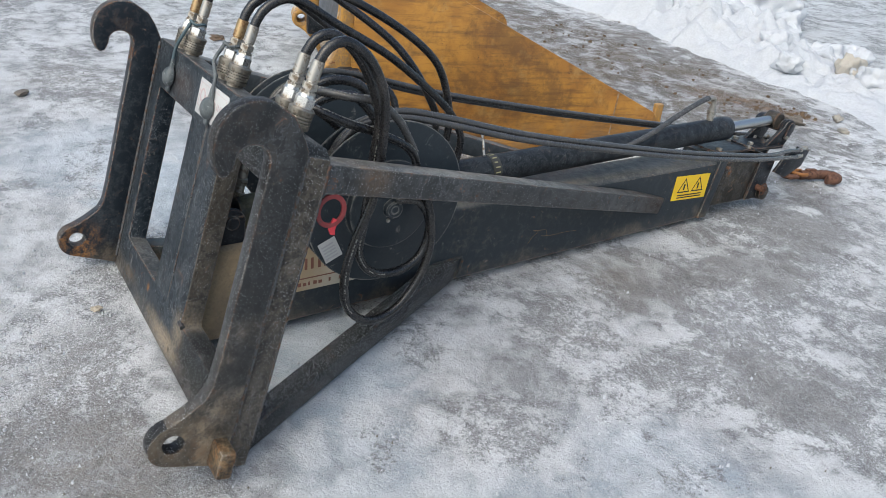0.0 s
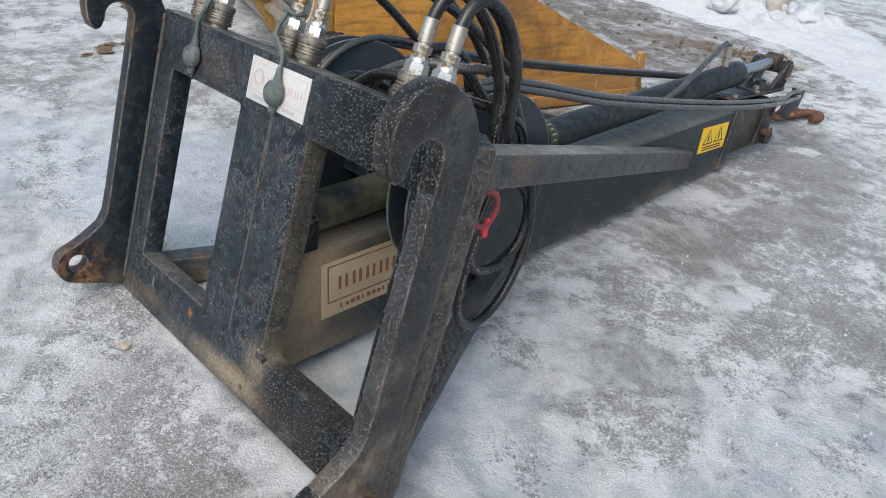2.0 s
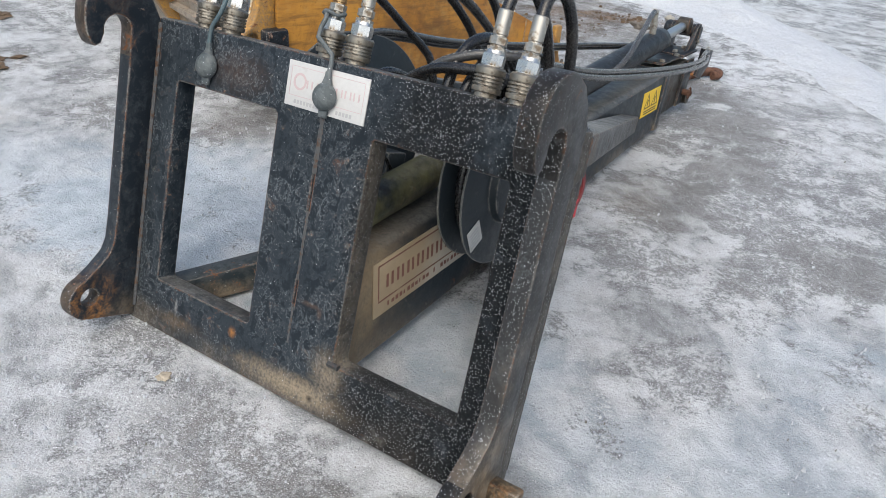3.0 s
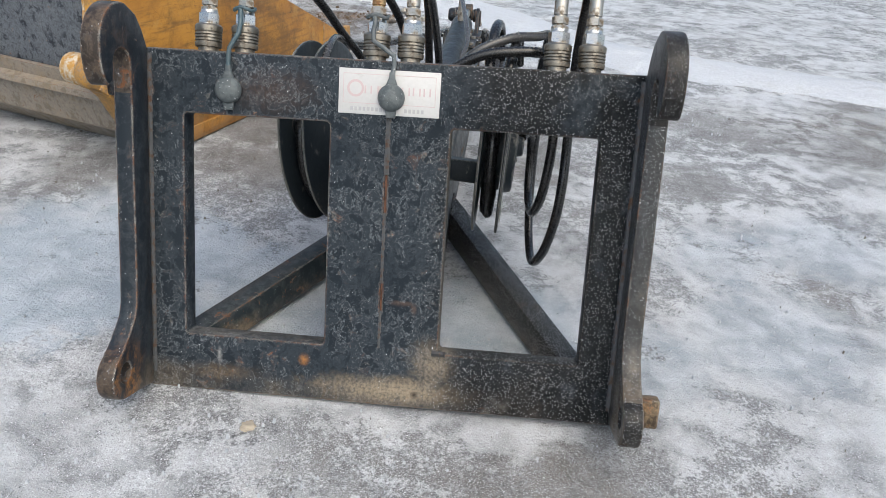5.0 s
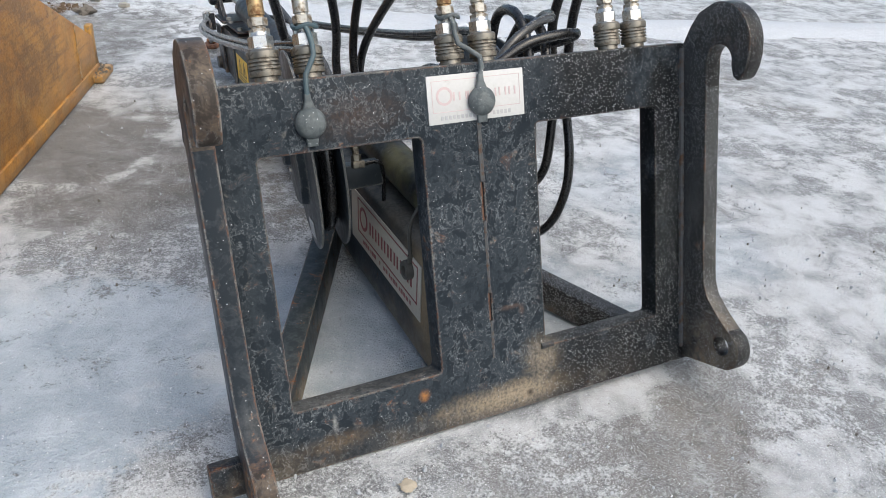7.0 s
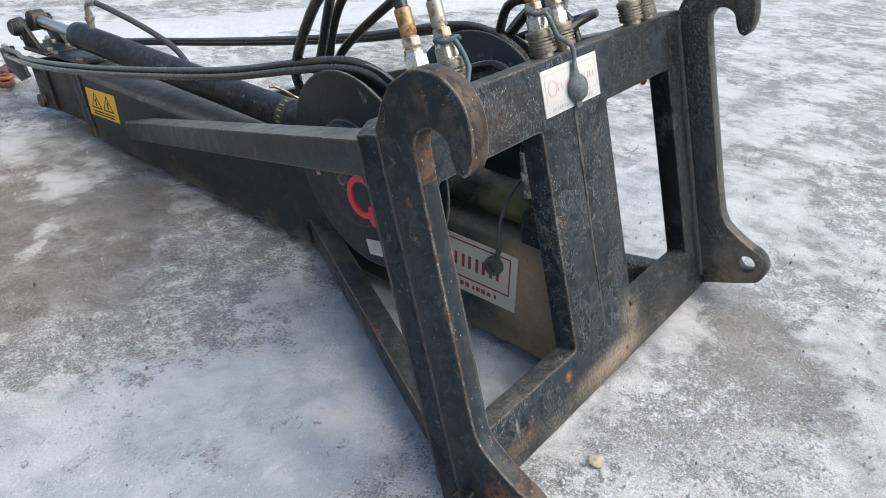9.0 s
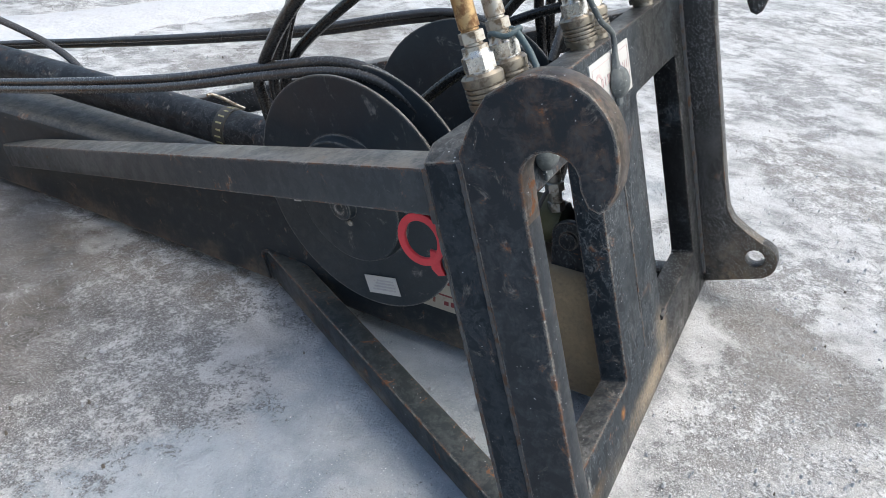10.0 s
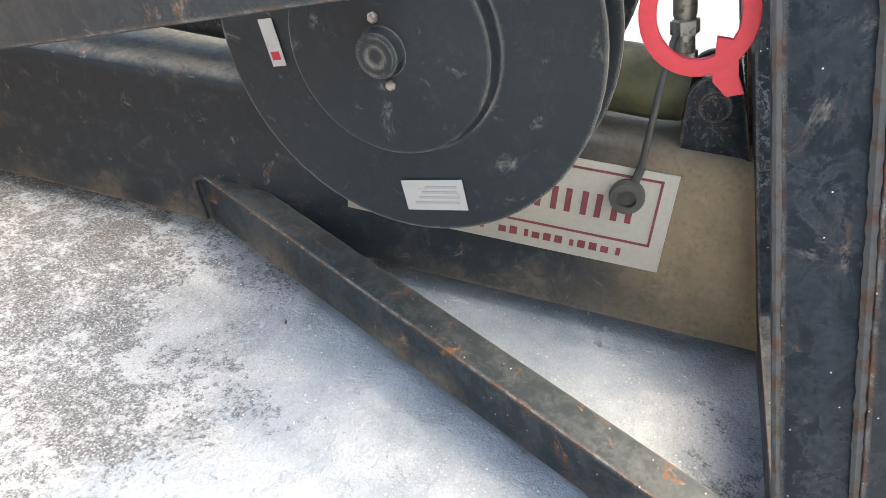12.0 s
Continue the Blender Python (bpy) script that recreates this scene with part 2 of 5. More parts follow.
M_BRACE_R = painted_steel("dirty_brace_wet", paint=(0.008, 0.010, 0.012), grey=(0.045, 0.050, 0.052), wear=0.45, rust=0.5, dust=0.10, drops=0.92, veins=0.3, edge=0.9, top_pale=0.15)
M_BRACE = painted_steel("dirty_brace", paint=(0.021, 0.0295, 0.0345), grey=(0.052, 0.061, 0.066), wear=0.5, rust=0.74, dust=0.05, drops=0.008, veins=0.2, edge=1.0, top_pale=0.08, mud=0.95)
M_CYL = painted_steel("black_paint_cylinder", paint=(0.011, 0.0135, 0.0165), grey=(0.034, 0.039, 0.045), wear=0.5, rust=0.15, green=True, veins=0.35)
# edge paints the highlight along the flange rims
M_REEL = painted_steel("black_powder_coat", paint=(0.0200, 0.0270, 0.0335), grey=(0.026, 0.034, 0.041), wear=0.35, rust=-0.3, low=False, edge=0.75, veins=0.05, gloss=0.28)
M_RIM = painted_steel("worn_bearing_face", paint=(0.021, 0.018, 0.017), grey=(0.065, 0.052, 0.044), wear=0.6, rust=0.55, dust=0.06, drops=0.38, veins=0.7, edge=1.0)
M_RIM_DRY = painted_steel("rusty_bearing_face", paint=(0.030, 0.024, 0.020), grey=(0.105, 0.078, 0.058), wear=0.6, rust=0.80, dust=0.12, drops=0.02, veins=0.6, edge=1.0)
M_FOOT = painted_steel("rusty_stop", paint=(0.035, 0.026, 0.018), grey=(0.16, 0.085, 0.036), wear=0.5, rust=0.95, dust=0.45, low=False, edge=1.0, veins=0.2)
M_TIP = painted_steel("worn_tip", paint=(0.022, 0.020, 0.017), grey=(0.060, 0.052, 0.042), wear=0.6, rust=0.6, dust=0.34, low=False)


def plain(name, col, rough=0.5, vary=0.25, scale=40, dirt=(0.25, 0.20, 0.15), dirty=0.3):
    m = Nodes(name)
    n, f = m.noise(scale, 7, 0.65), m.noise(scale * 9, 3)
    dark = tuple(c * (1 - vary) for c in col)
    c = m.mix(m.math("MULTIPLY", m.ramp(n, 0.58, 0.75), dirty), m.mix(f, col, dark), dirt)
    return m.finish(c, rough, 0, f, 0.12, 0.0005)


def rubber(name, col=(0.018, 0.018, 0.019), dust=0.3, rough=0.55):
    m = Nodes(name)
    n, f = m.noise(14, 6), m.noise(260, 3)
    c = m.mix(m.math("MULTIPLY", m.ramp(n, 0.45, 0.75), dust), col, (0.11, 0.10, 0.09))
    return m.finish(c, m.ramp(f, 0.2, 0.8, rough - 0.06, rough + 0.08), 0, f, 0.10, 0.0004)


M_HOSE = rubber("hose_rubber", (0.011, 0.011, 0.012), 0.2, 0.26)
M_HOSE_GREY = rubber("hose_grey", (0.052, 0.052, 0.053), 0.4, 0.24)
M_HOSE_PRINT = plain("worn_hose_print", (0.23, 0.225, 0.205), 0.6, 0.4, 90, (0.03, 0.03, 0.03), 0.9)
M_CAP = painted_steel("cap_rubber", paint=(0.085, 0.10, 0.105), grey=(0.15, 0.165, 0.17), wear=0.7, rust=-0.5, drops=0.08, low=False, edge=0.0, veins=0.3)
M_PORT_CAP = rubber("port_cap_rubber", (0.060, 0.058, 0.052), 0.7, 0.55)
M_BAND = rubber("printed_band", (0.030, 0.030, 0.026), 0.3, 0.5)
M_BAND_PRINT = plain("band_print", (0.34, 0.32, 0.17), 0.6, 0.3, 120, (0.05, 0.05, 0.04), 0.6)
M_CORD = rubber("cord_blue", (0.05, 0.085, 0.10), 0.3, 0.5)


def metal(name, col, rough=0.25, stain=(0.14, 0.10, 0.06), amount=0.4, metallic=1.0):
    m = Nodes(name)
    n, f = m.noise(55, 8, 0.65), m.noise(400, 3)
    k = m.ramp(n, 0.62 - 0.25 * amount, 0.78 - 0.2 * amount)
    return m.finish(m.mix(k, col, stain), m.math("ADD", m.math("MULTIPLY", k, 0.35), m.ramp(f, 0.2, 0.8, rough, rough + 0.15)), m.math("SUBTRACT", metallic, m.math("MULTIPLY", k, 0.7 * metallic)), n, 0.2, 0.0008)


M_CHROME = metal("zinc_bright", (0.54, 0.53, 0.505), 0.22, (0.24, 0.18, 0.11), 0.45)
M_SLEEVE = metal("zinc_worn_brown", (0.27, 0.245, 0.205), 0.36, (0.10, 0.08, 0.06), 0.6)
M_STEEL = metal("zinc_dull", (0.42, 0.40, 0.36), 0.38, (0.16, 0.12, 0.08), 0.55)
M_BRASS = metal("zinc_yellow", (0.42, 0.30, 0.16), 0.38, (0.17, 0.085, 0.035), 0.75)
M_ROD = metal("chrome_rod", (0.50, 0.49, 0.47), 0.28, (0.35, 0.3, 0.25), 0.1)
M_RUSTY = metal("rusted_steel", (0.13, 0.060, 0.036), 0.65, (0.06, 0.032, 0.022), 0.7, 0.15)
M_SEAM = metal("painted_weld_seam", (0.055, 0.058, 0.061), 0.55, (0.075, 0.042, 0.026), 0.6, 0.0)
M_WELD = metal("weld_bead", (0.035, 0.036, 0.038), 0.55, (0.12, 0.06, 0.035), 0.35, 0.1)


M_RED = plain("red_paint", (0.56, 0.034, 0.048), 0.55, 0.25, 30, (0.3, 0.05, 0.04), 0.6)
M_RED_WORN = plain("red_paint_worn", (0.24, 0.036, 0.038), 0.6, 0.5, 60, (0.07, 0.035, 0.033), 1.0)
M_CLEVIS = plain("orange_paint_worn", (0.30, 0.12, 0.03), 0.55, 0.4, 50, (0.12, 0.055, 0.03), 0.95)
M_PLATE = plain("white_plate", (0.52, 0.52, 0.515), 0.42, 0.15, 16, (0.25, 0.225, 0.19), 0.9)


def dusted_plate():
    """A white plate under road dust that thins out along the boom."""
    m = Nodes("white_plate_dusted")
    a, f = m.noise(9, 7, 0.65), m.noise(110, 4)
    veil = m.ramp(m.math("ADD", m.axis(1), m.math("MULTIPLY", m.math("SUBTRACT", a, 0.5), 0.25)), 0.46, 0.30, 0.25, 0.92)
    return m.finish(m.mix(veil, m.mix(f, (0.58, 0.53, 0.45), (0.48, 0.44, 0.37)), m.mix(a, DUST, (0.19, 0.14, 0.085))), 0.6, 0, f, 0.12, 0.0005)


M_PLATE_DUSTY = dusted_plate()
M_PLATE_OLD = plain("white_plate_dirty", (0.46, 0.43, 0.37), 0.5, 0.25, 13, (0.20, 0.15, 0.095), 0.95)
M_LOGO = plain("faded_logo_red", (0.50, 0.395, 0.395), 0.5, 0.1, 60, (0.58, 0.57, 0.56), 0.7)
M_LOGO_DUSTY = plain("dusted_red_print", (0.20, 0.085, 0.060), 0.6, 0.3, 20, (0.33, 0.25, 0.16), 0.8)
M_LOGO_DARK = plain("logo_red", (0.23, 0.045, 0.055), 0.5, 0.3, 30, (0.28, 0.20, 0.13), 0.8)
M_GREYPRINT = plain("grey_print", (0.38, 0.38, 0.39), 0.5, 0.1)
M_LABEL = plain("silver_label", (0.50, 0.50, 0.49), 0.4, 0.2, 60, (0.26, 0.24, 0.21), 0.8)
M_YELLOW = plain("warning_yellow", (0.86, 0.56, 0.02), 0.4, 0.1, 40, (0.4, 0.3, 0.1), 0.25)
M_BLACKPRINT = plain("black_print", (0.02, 0.02, 0.02), 0.5, 0.1)
M_STONE = plain("stone", (0.16, 0.14, 0.12), 0.8, 0.4, 30)
M_WOOD = plain("wood_chip", (0.46, 0.40, 0.31), 0.8, 0.4, 60)


M_BARK = plain("brown_wood_scrap", (0.15, 0.10, 0.06), 0.85, 0.5, 60)


def yellow_steel():
    m = Nodes("ochre_bucket_paint")
    long = m.stretch(3.0, 1.0, 9.0)
    a, b, f = m.noise(3.2, 8, 0.65, dist=0.4), m.noise(4, 9, 0.7, co=long), m.noise(120, 4)
    col = m.mix(m.ramp(a, 0.38, 0.62), (0.47, 0.225, 0.040), (0.325, 0.143, 0.028))
    col = m.mix(m.math("MULTIPLY", m.ramp(b, 0.46, 0.66), 0.85), col, (0.185, 0.088, 0.028))
    col = m.mix(m.math("MULTIPLY", m.ramp(m.noise(7, 8, 0.7), 0.54, 0.66), 0.55), col, (0.42, 0.255, 0.085))
    grime = m.ramp(m.math("ADD", m.math("MULTIPLY", m.noise(2.3, 9, 0.72, dist=0.8), 0.75), m.math("MULTIPLY", m.noise(30, 6, 0.7), 0.25)), 0.47, 0.61)
    col = m.mix(m.math("MULTIPLY", grime, 0.66), col, (0.115, 0.060, 0.024))
    scratch = m.ramp(m.noise(6, 5, 0.8, co=m.stretch(2.5, 0.8, 26.0)), 0.62, 0.69)
    col = m.mix(m.math("MULTIPLY", scratch, 0.55), col, (0.075, 0.040, 0.022))
    spot = m.ramp(m.math("ADD", m.math("MULTIPLY", m.noise(16, 9, 0.75), 0.8), m.math("MULTIPLY", f, 0.2)), 0.59, 0.65)
    col = m.mix(m.math("MULTIPLY", spot, 0.8), col, (0.095, 0.05, 0.026))
    bare = m.ramp(m.math("ADD", m.math("MULTIPLY", m.noise(9, 9, 0.8), 0.8), m.math("MULTIPLY", f, 0.2)), 0.665, 0.70)
    col = m.mix(m.math("MULTIPLY", bare, 0.7), col, (0.34, 0.31, 0.27))
    low = m.math("MULTIPLY", m.ramp(m.axis(2), 0.22, 0.03), m.ramp(m.noise(9, 8, 0.7), 0.40, 0.58))
    col = m.mix(m.math("MULTIPLY", low, 0.7), col, (0.27, 0.16, 0.07))
    return m.finish(col, m.ramp(f, 0.2, 0.8, 0.36, 0.58), 0, m.math("ADD", b, f), 0.2, 0.002)


M_OCHRE = yellow_steel()
M_BUCKET_BLACK = painted_steel("bucket_black", paint=(0.018, 0.022, 0.03), grey=(0.16, 0.175, 0.195), wear=0.9, rust=0.35, low=False, veins=0.7)
M_BUCKET_DIRT = painted_steel("bucket_worn_floor", paint=(0.15, 0.125, 0.10), grey=(0.29, 0.255, 0.215), wear=0.8, rust=0.5, dust=0.5, low=False)
M_BARE = metal("scraped_bare_metal", (0.50, 0.45, 0.36), 0.45, (0.40, 0.22, 0.06), 0.9, 0.3)
M_WORN_EDGE = painted_steel("worn_ochre_edge", paint=(0.46, 0.24, 0.055), grey=(0.20, 0.13, 0.065), wear=0.85, rust=0.8, low=False, edge=0.9, veins=0.5)


def ice():
    """Trodden ice: soft milky clouds, patches of dark granular flecks, smoother bluish, darker brownish and frosty
    places.
    """
    m = Nodes("trodden_ice")
    patch, cloud, puff = m.noise(1.9, 5, 0.56, dist=0.6), m.noise(4.2, 5, 0.55, dist=0.4), m.noise(12.0, 5, 0.55, dist=0.4)
    mid, small = m.noise(14, 7, 0.68, dist=0.5), m.noise(46, 7, 0.72, dist=0.5)
    grit, micro = m.noise(130, 4, 0.7), m.noise(340, 3, 0.65)
    streak = m.noise(1.6, 6, 0.6, co=m.stretch(0.35, 1.7, 1.0), dist=0.5)

    def spots(items):
        total = 0.0
        for x, y, r, amount in items:
            far = m.node("ShaderNodeVectorMath", 1, {"operation": "DISTANCE"}, Vector=m.co)
            far.node.inputs[1].default_value = (x, y, 0)
            far = m.math("ADD", far, m.math("MULTIPLY", m.math("SUBTRACT", m.math("ADD", m.math("MULTIPLY", cloud, 0.6), m.math("MULTIPLY", puff, 0.4)), 0.5), r * 1.8))
            total = m.math("ADD", total, m.ramp(far, r, r * 0.30, 0.0, amount))
        return total

    # places with a bluer tone and fewer grains
    bluish_spots = m.math("MINIMUM", spots([(-1.0, 0.62, 0.50, 1.0), (-0.2, 0.42, 0.45, 0.9), (-0.74, 0.56, 0.34, 0.9), (-0.86, 0.40, 0.34, 1.0), (-1.05, 0.28, 0.34, 0.9), (0.28, 0.42, 0.32, 0.9), (-0.40, 0.45, 0.35, 0.9), (-0.93, 0.30, 0.35, 0.8), (-1.5, 0.15, 0.60, 0.6), (1.03, 0.50, 0.35, 0.5), (0.66, 0.31, 0.25, 0.5), (0.99, 0.95, 0.28, 0.5), (1.4, 1.13, 0.35, 0.5)]), 1.0)
    rough_places = m.math("MINIMUM", spots([(-0.14, -0.22, 0.20, 0.9), (0.10, -0.20, 0.20, 1.0), (-0.50, 0.82, 0.24, 0.7), (-0.30, 1.08, 0.25, 0.8), (-0.22, 1.30, 0.25, 0.9), (-0.66, 1.28, 0.30, 1.0), (-0.56, 0.98, 0.28, 0.9), (-0.82, 0.95, 0.26, 0.8), (-0.72, 1.95, 0.45, 1.0), (-0.05, 2.1, 0.3, 0.9), (-0.47, 1.10, 0.26, 0.7), (-0.74, 1.10, 0.24, 0.7), (-0.44, 1.42, 0.34, 1.0), (-0.75, 1.45, 0.35, 0.8), (0.32, 0.66, 0.18, 0.8), (0.73, 0.66, 0.22, 0.9), (0.85, 1.50, 0.38, 0.9), (1.15, 1.66, 0.45, 0.9), (0.40, 1.15, 0.26, 0.9), (0.58, 1.80, 0.38, 0.8), (0.30, -0.26, 0.26, 1.0), (-0.06, -0.30, 0.22, 0.6), (0.52, -0.10, 0.24, 0.9), (-0.42, -0.08, 0.16, 0.7), (-2.2, 4.0, 1.3, 0.9), (-0.15, 1.75, 0.35, 0.8), (0.45, 2.15, 0.45, 0.9), (1.25, 2.25, 0.55, 0.9), (0.15, 2.6, 0.40, 1.0), (0.36, 2.55, 0.40, 1.0), (0.10, 3.10, 0.30, 0.9)]), 1.0)
    milky = m.ramp(m.math("ADD", m.math("MULTIPLY", cloud, 0.55), m.math("MULTIPLY", puff, 0.45)), 0.37, 0.61)
    col = m.mix(milky, (0.225, 0.232, 0.240), (0.53, 0.546, 0.562))
    col = m.mix(m.math("MULTIPLY", bluish_spots, 0.85), col, m.mix(m.ramp(m.math("ADD", m.math("MULTIPLY", streak, 0.6), m.math("MULTIPLY", puff, 0.4)), 0.40, 0.60), (0.330, 0.388, 0.446), (0.480, 0.536, 0.592)))
    # how thick the dark grains stand
    dense = m.math("ADD", m.ramp(m.math("ADD", m.math("MULTIPLY", patch, 0.6), m.math("MULTIPLY", streak, 0.4)), 0.44, 0.60, 0.0, 0.85), m.math("SUBTRACT", m.math("MULTIPLY", rough_places, 0.75), m.math("MULTIPLY", bluish_spots, 0.60)))
    dense = m.math("ADD", dense, m.ramp(milky, 0.0, 1.0, 0.22, -0.22))
    dense = m.math("MINIMUM", dense, 0.68)
    grain = m.math("ADD", m.math("MULTIPLY", mid, 0.30), m.math("ADD", m.math("MULTIPLY", small, 0.32), m.math("MULTIPLY", grit, 0.38)))
    level = m.math("SUBTRACT", m.math("ADD", grain, m.math("MULTIPLY", dense, 0.135)), 0.574)
    dark = m.ramp(level, -0.020, 0.034)
    col = m.mix(m.math("MULTIPLY", dark, 0.82), col, m.mix(m.ramp(micro, 0.36, 0.64), (0.062, 0.063, 0.065), (0.30, 0.304, 0.31)))
    pale = m.math("MULTIPLY", m.ramp(grain, 0.462, 0.425), m.ramp(dense, -0.1, 0.7, 0.15, 0.75))
    col = m.mix(pale, col, (0.60, 0.618, 0.635))
    # darker brownish places
    brown_spots = m.math("MINIMUM", spots([(-0.66, 1.34, 0.34, 0.9), (-0.74, 2.0, 0.42, 1.0), (-0.35, 1.62, 0.40, 0.9), (-0.15, 2.2, 0.4, 0.8), (-0.85, 1.75, 0.40, 0.9), (-2.0, 3.8, 1.3, 1.6), (-1.2, 3.75, 0.9, 1.5), (-0.8, 3.3, 0.55, 0.9), (-2.9, 4.2, 0.9, 1.0), (-0.4, 3.75, 0.55, 0.9), (0.33, 1.62, 0.30, 0.7), (0.42, 2.1, 0.30, 0.7), (0.30, 2.6, 0.36, 0.7), (0.05, 3.0, 0.25, 0.7), (-1.3, 1.1, 0.30, 0.8), (0.34, -0.24, 0.30, 0.6), (0.55, -0.10, 0.25, 0.5), (1.9, 2.15, 0.60, 0.75), (1.35, 2.35, 0.45, 0.6), (2.6, 2.3, 0.60, 0.7), (2.1, 2.75, 0.40, 0.6), (-0.15, 3.0, 0.35, 0.7), (0.95, 1.55, 0.28, 0.5)]), 1.0)
    brown_cover = m.math("MULTIPLY", brown_spots, m.ramp(grain, 0.560, 0.485, 0.10, 0.85))
    col = m.mix(brown_cover, col, m.mix(m.ramp(mid, 0.35, 0.65), (0.066, 0.060, 0.054), (0.150, 0.138, 0.124)))
    frost = m.math("MULTIPLY", m.math("MINIMUM", spots([(-0.35, -0.25, 0.30, 0.8), (-0.05, -0.45, 0.3, 0.7), (0.75, 2.65, 0.4, 0.8), (0.35, 3.25, 0.36, 0.9), (-0.02, 3.5, 0.45, 1.4), (0.25, 3.85, 0.50, 1.4), (-0.25, 4.1, 0.35, 1.4), (-0.8, 0.0, 0.22, 0.8), (-0.6, 4.1, 0.35, 0.8), (-1.5, 4.25, 0.35, 0.7), (-2.4, 3.6, 0.45, 0.6), (1.6, 2.6, 0.5, 0.7)]), 1.0), m.ramp(m.math("ADD", m.math("MULTIPLY", mid, 0.5), m.math("ADD", m.math("MULTIPLY", small, 0.3), m.math("MULTIPLY", puff, 0.2))), 0.49, 0.525))
    col = m.mix(m.math("MULTIPLY", frost, 0.85), col, m.mix(m.ramp(grit, 0.35, 0.65), (0.68, 0.70, 0.72), (0.50, 0.515, 0.53)))
    # brown silt; the spot at (0.42, -0.17) also paints the front bar's shadow
    silted = m.math("ADD", m.ramp(m.noise(0.9, 5, 0.6), 0.50, 0.66, 0.0, 0.5), spots([(-1.25, 4.25, 0.45, 1.0), (-0.85, 3.7, 0.5, 0.8), (-0.45, 2.2, 0.4, 0.5), (0.2, 1.45, 0.3, 0.4), (-2.6, 0.8, 0.25, 0.8), (0.42, -0.17, 0.24, 0.4), (2.2, 2.5, 0.6, 0.7), (-0.14, 1.05, 0.14, 0.9), (-0.16, 1.30, 0.18, 0.9), (-0.14, 1.6, 0.2, 0.8), (-0.35, 1.45, 0.25, 0.6)]))
    silt = m.math("MULTIPLY", m.math("MINIMUM", silted, 1.0), m.ramp(m.math("ADD", m.math("MULTIPLY", mid, 0.5), m.math("MULTIPLY", small, 0.5)), 0.44, 0.56))
    col = m.mix(m.math("MULTIPLY", silt, m.ramp(bluish_spots, 0.0, 0.8, 0.38, 0.05)), col, (0.22, 0.18, 0.125))
    # trampled earth and old snow beyond the bucket
    tread, scrap = m.noise(6.5, 8, 0.74, dist=0.5), m.noise(3.1, 6, 0.66, dist=0.6)
    trampled = m.math("MINIMUM", spots([(-3.9, 4.1, 1.0, 1.0), (-3.0, 4.1, 0.9, 1.0), (-2.2, 3.85, 0.8, 1.0), (-1.5, 3.55, 0.65, 0.9), (-1.0, 3.5, 0.5, 0.7), (-1.0, 4.0, 0.40, 0.8), (-1.8, 4.3, 0.45, 0.9)]), 1.0)
    earth = m.mix(m.ramp(scrap, 0.38, 0.60), (0.125, 0.118, 0.110), (0.100, 0.078, 0.055))
    earth = m.mix(m.math("MULTIPLY", m.ramp(tread, 0.48, 0.58), m.ramp(scrap, 0.62, 0.42, 0.2, 0.9)), earth, (0.42, 0.43, 0.44))
    earth = m.mix(m.ramp(tread, 0.43, 0.36, 0.0, 0.8), earth, (0.045, 0.038, 0.032))
    col = m.mix(m.math("MULTIPLY", trampled, 0.88), col, earth)
    mud = m.math("MULTIPLY", m.math("MINIMUM", spots([(-0.82, 4.14, 0.20, 1.0), (-1.02, 4.06, 0.18, 1.0), (-1.25, 3.95, 0.25, 0.7), (-0.66, 4.2, 0.12, 0.9)]), 1.0), m.ramp(tread, 0.38, 0.55, 0.35, 0.95))
    col = m.mix(mud, col, m.mix(m.ramp(mid, 0.38, 0.62), (0.17, 0.105, 0.058), (0.075, 0.050, 0.034)))
    fine = m.ramp(bluish_spots, 0.0, 1.0, 0.72, 0.30)
    col = m.mix(m.math("MULTIPLY", m.ramp(micro, 0.44, 0.32), fine), m.mix(m.math("MULTIPLY", m.ramp(micro, 0.56, 0.68), fine), col, (0.78, 0.80, 0.83)), (0.15, 0.15, 0.155))
    specks = m.math("MULTIPLY", m.ramp(m.voronoi(62), 0.11, 0.06), m.ramp(patch, 0.54, 0.66))
    col = m.mix(m.math("MULTIPLY", specks, 0.85), col, (0.05, 0.045, 0.04))
    # small glints of the ice, painted as near-white dots
    sparkle = m.math("MULTIPLY", m.ramp(m.voronoi(120), 0.22, 0.12), m.ramp(small, 0.51, 0.60))
    col = m.mix(sparkle, col, (0.86, 0.88, 0.90))
    rough = m.math("MAXIMUM", m.ramp(level, -0.06, 0.03, 0.34, 0.70), m.math("MULTIPLY", trampled, 0.85))
    height = m.math("ADD", m.math("MULTIPLY", puff, 0.8), m.math("ADD", m.math("MULTIPLY", mid, 0.55), m.math("ADD", m.math("MULTIPLY", small, 0.45), m.math("MULTIPLY", grit, 0.30))))
    return m.finish(col, rough, 0, height, 0.75, 0.024, spec=0.22)


M_ICE = ice()


def snow(name, col, dirt, relief=0.022):
    m = Nodes(name)
    a, f = m.noise(4, 8, 0.65), m.noise(60, 6, 0.7)
    c = m.mix(m.math("MULTIPLY", m.ramp(a, 0.54, 0.68), dirt), m.mix(m.ramp(f, 0.35, 0.65), col, tuple(v * 0.88 for v in col)), (0.42, 0.42, 0.41))
    return m.finish(c, 0.8, 0, m.math("ADD", a, m.math("ADD", m.math("MULTIPLY", m.noise(17, 6, 0.65), 0.7), m.math("MULTIPLY", f, 0.4))), 1.0, relief, spec=0.15)


M_SNOW = snow("old_snow", (0.53, 0.555, 0.59), 0.25)
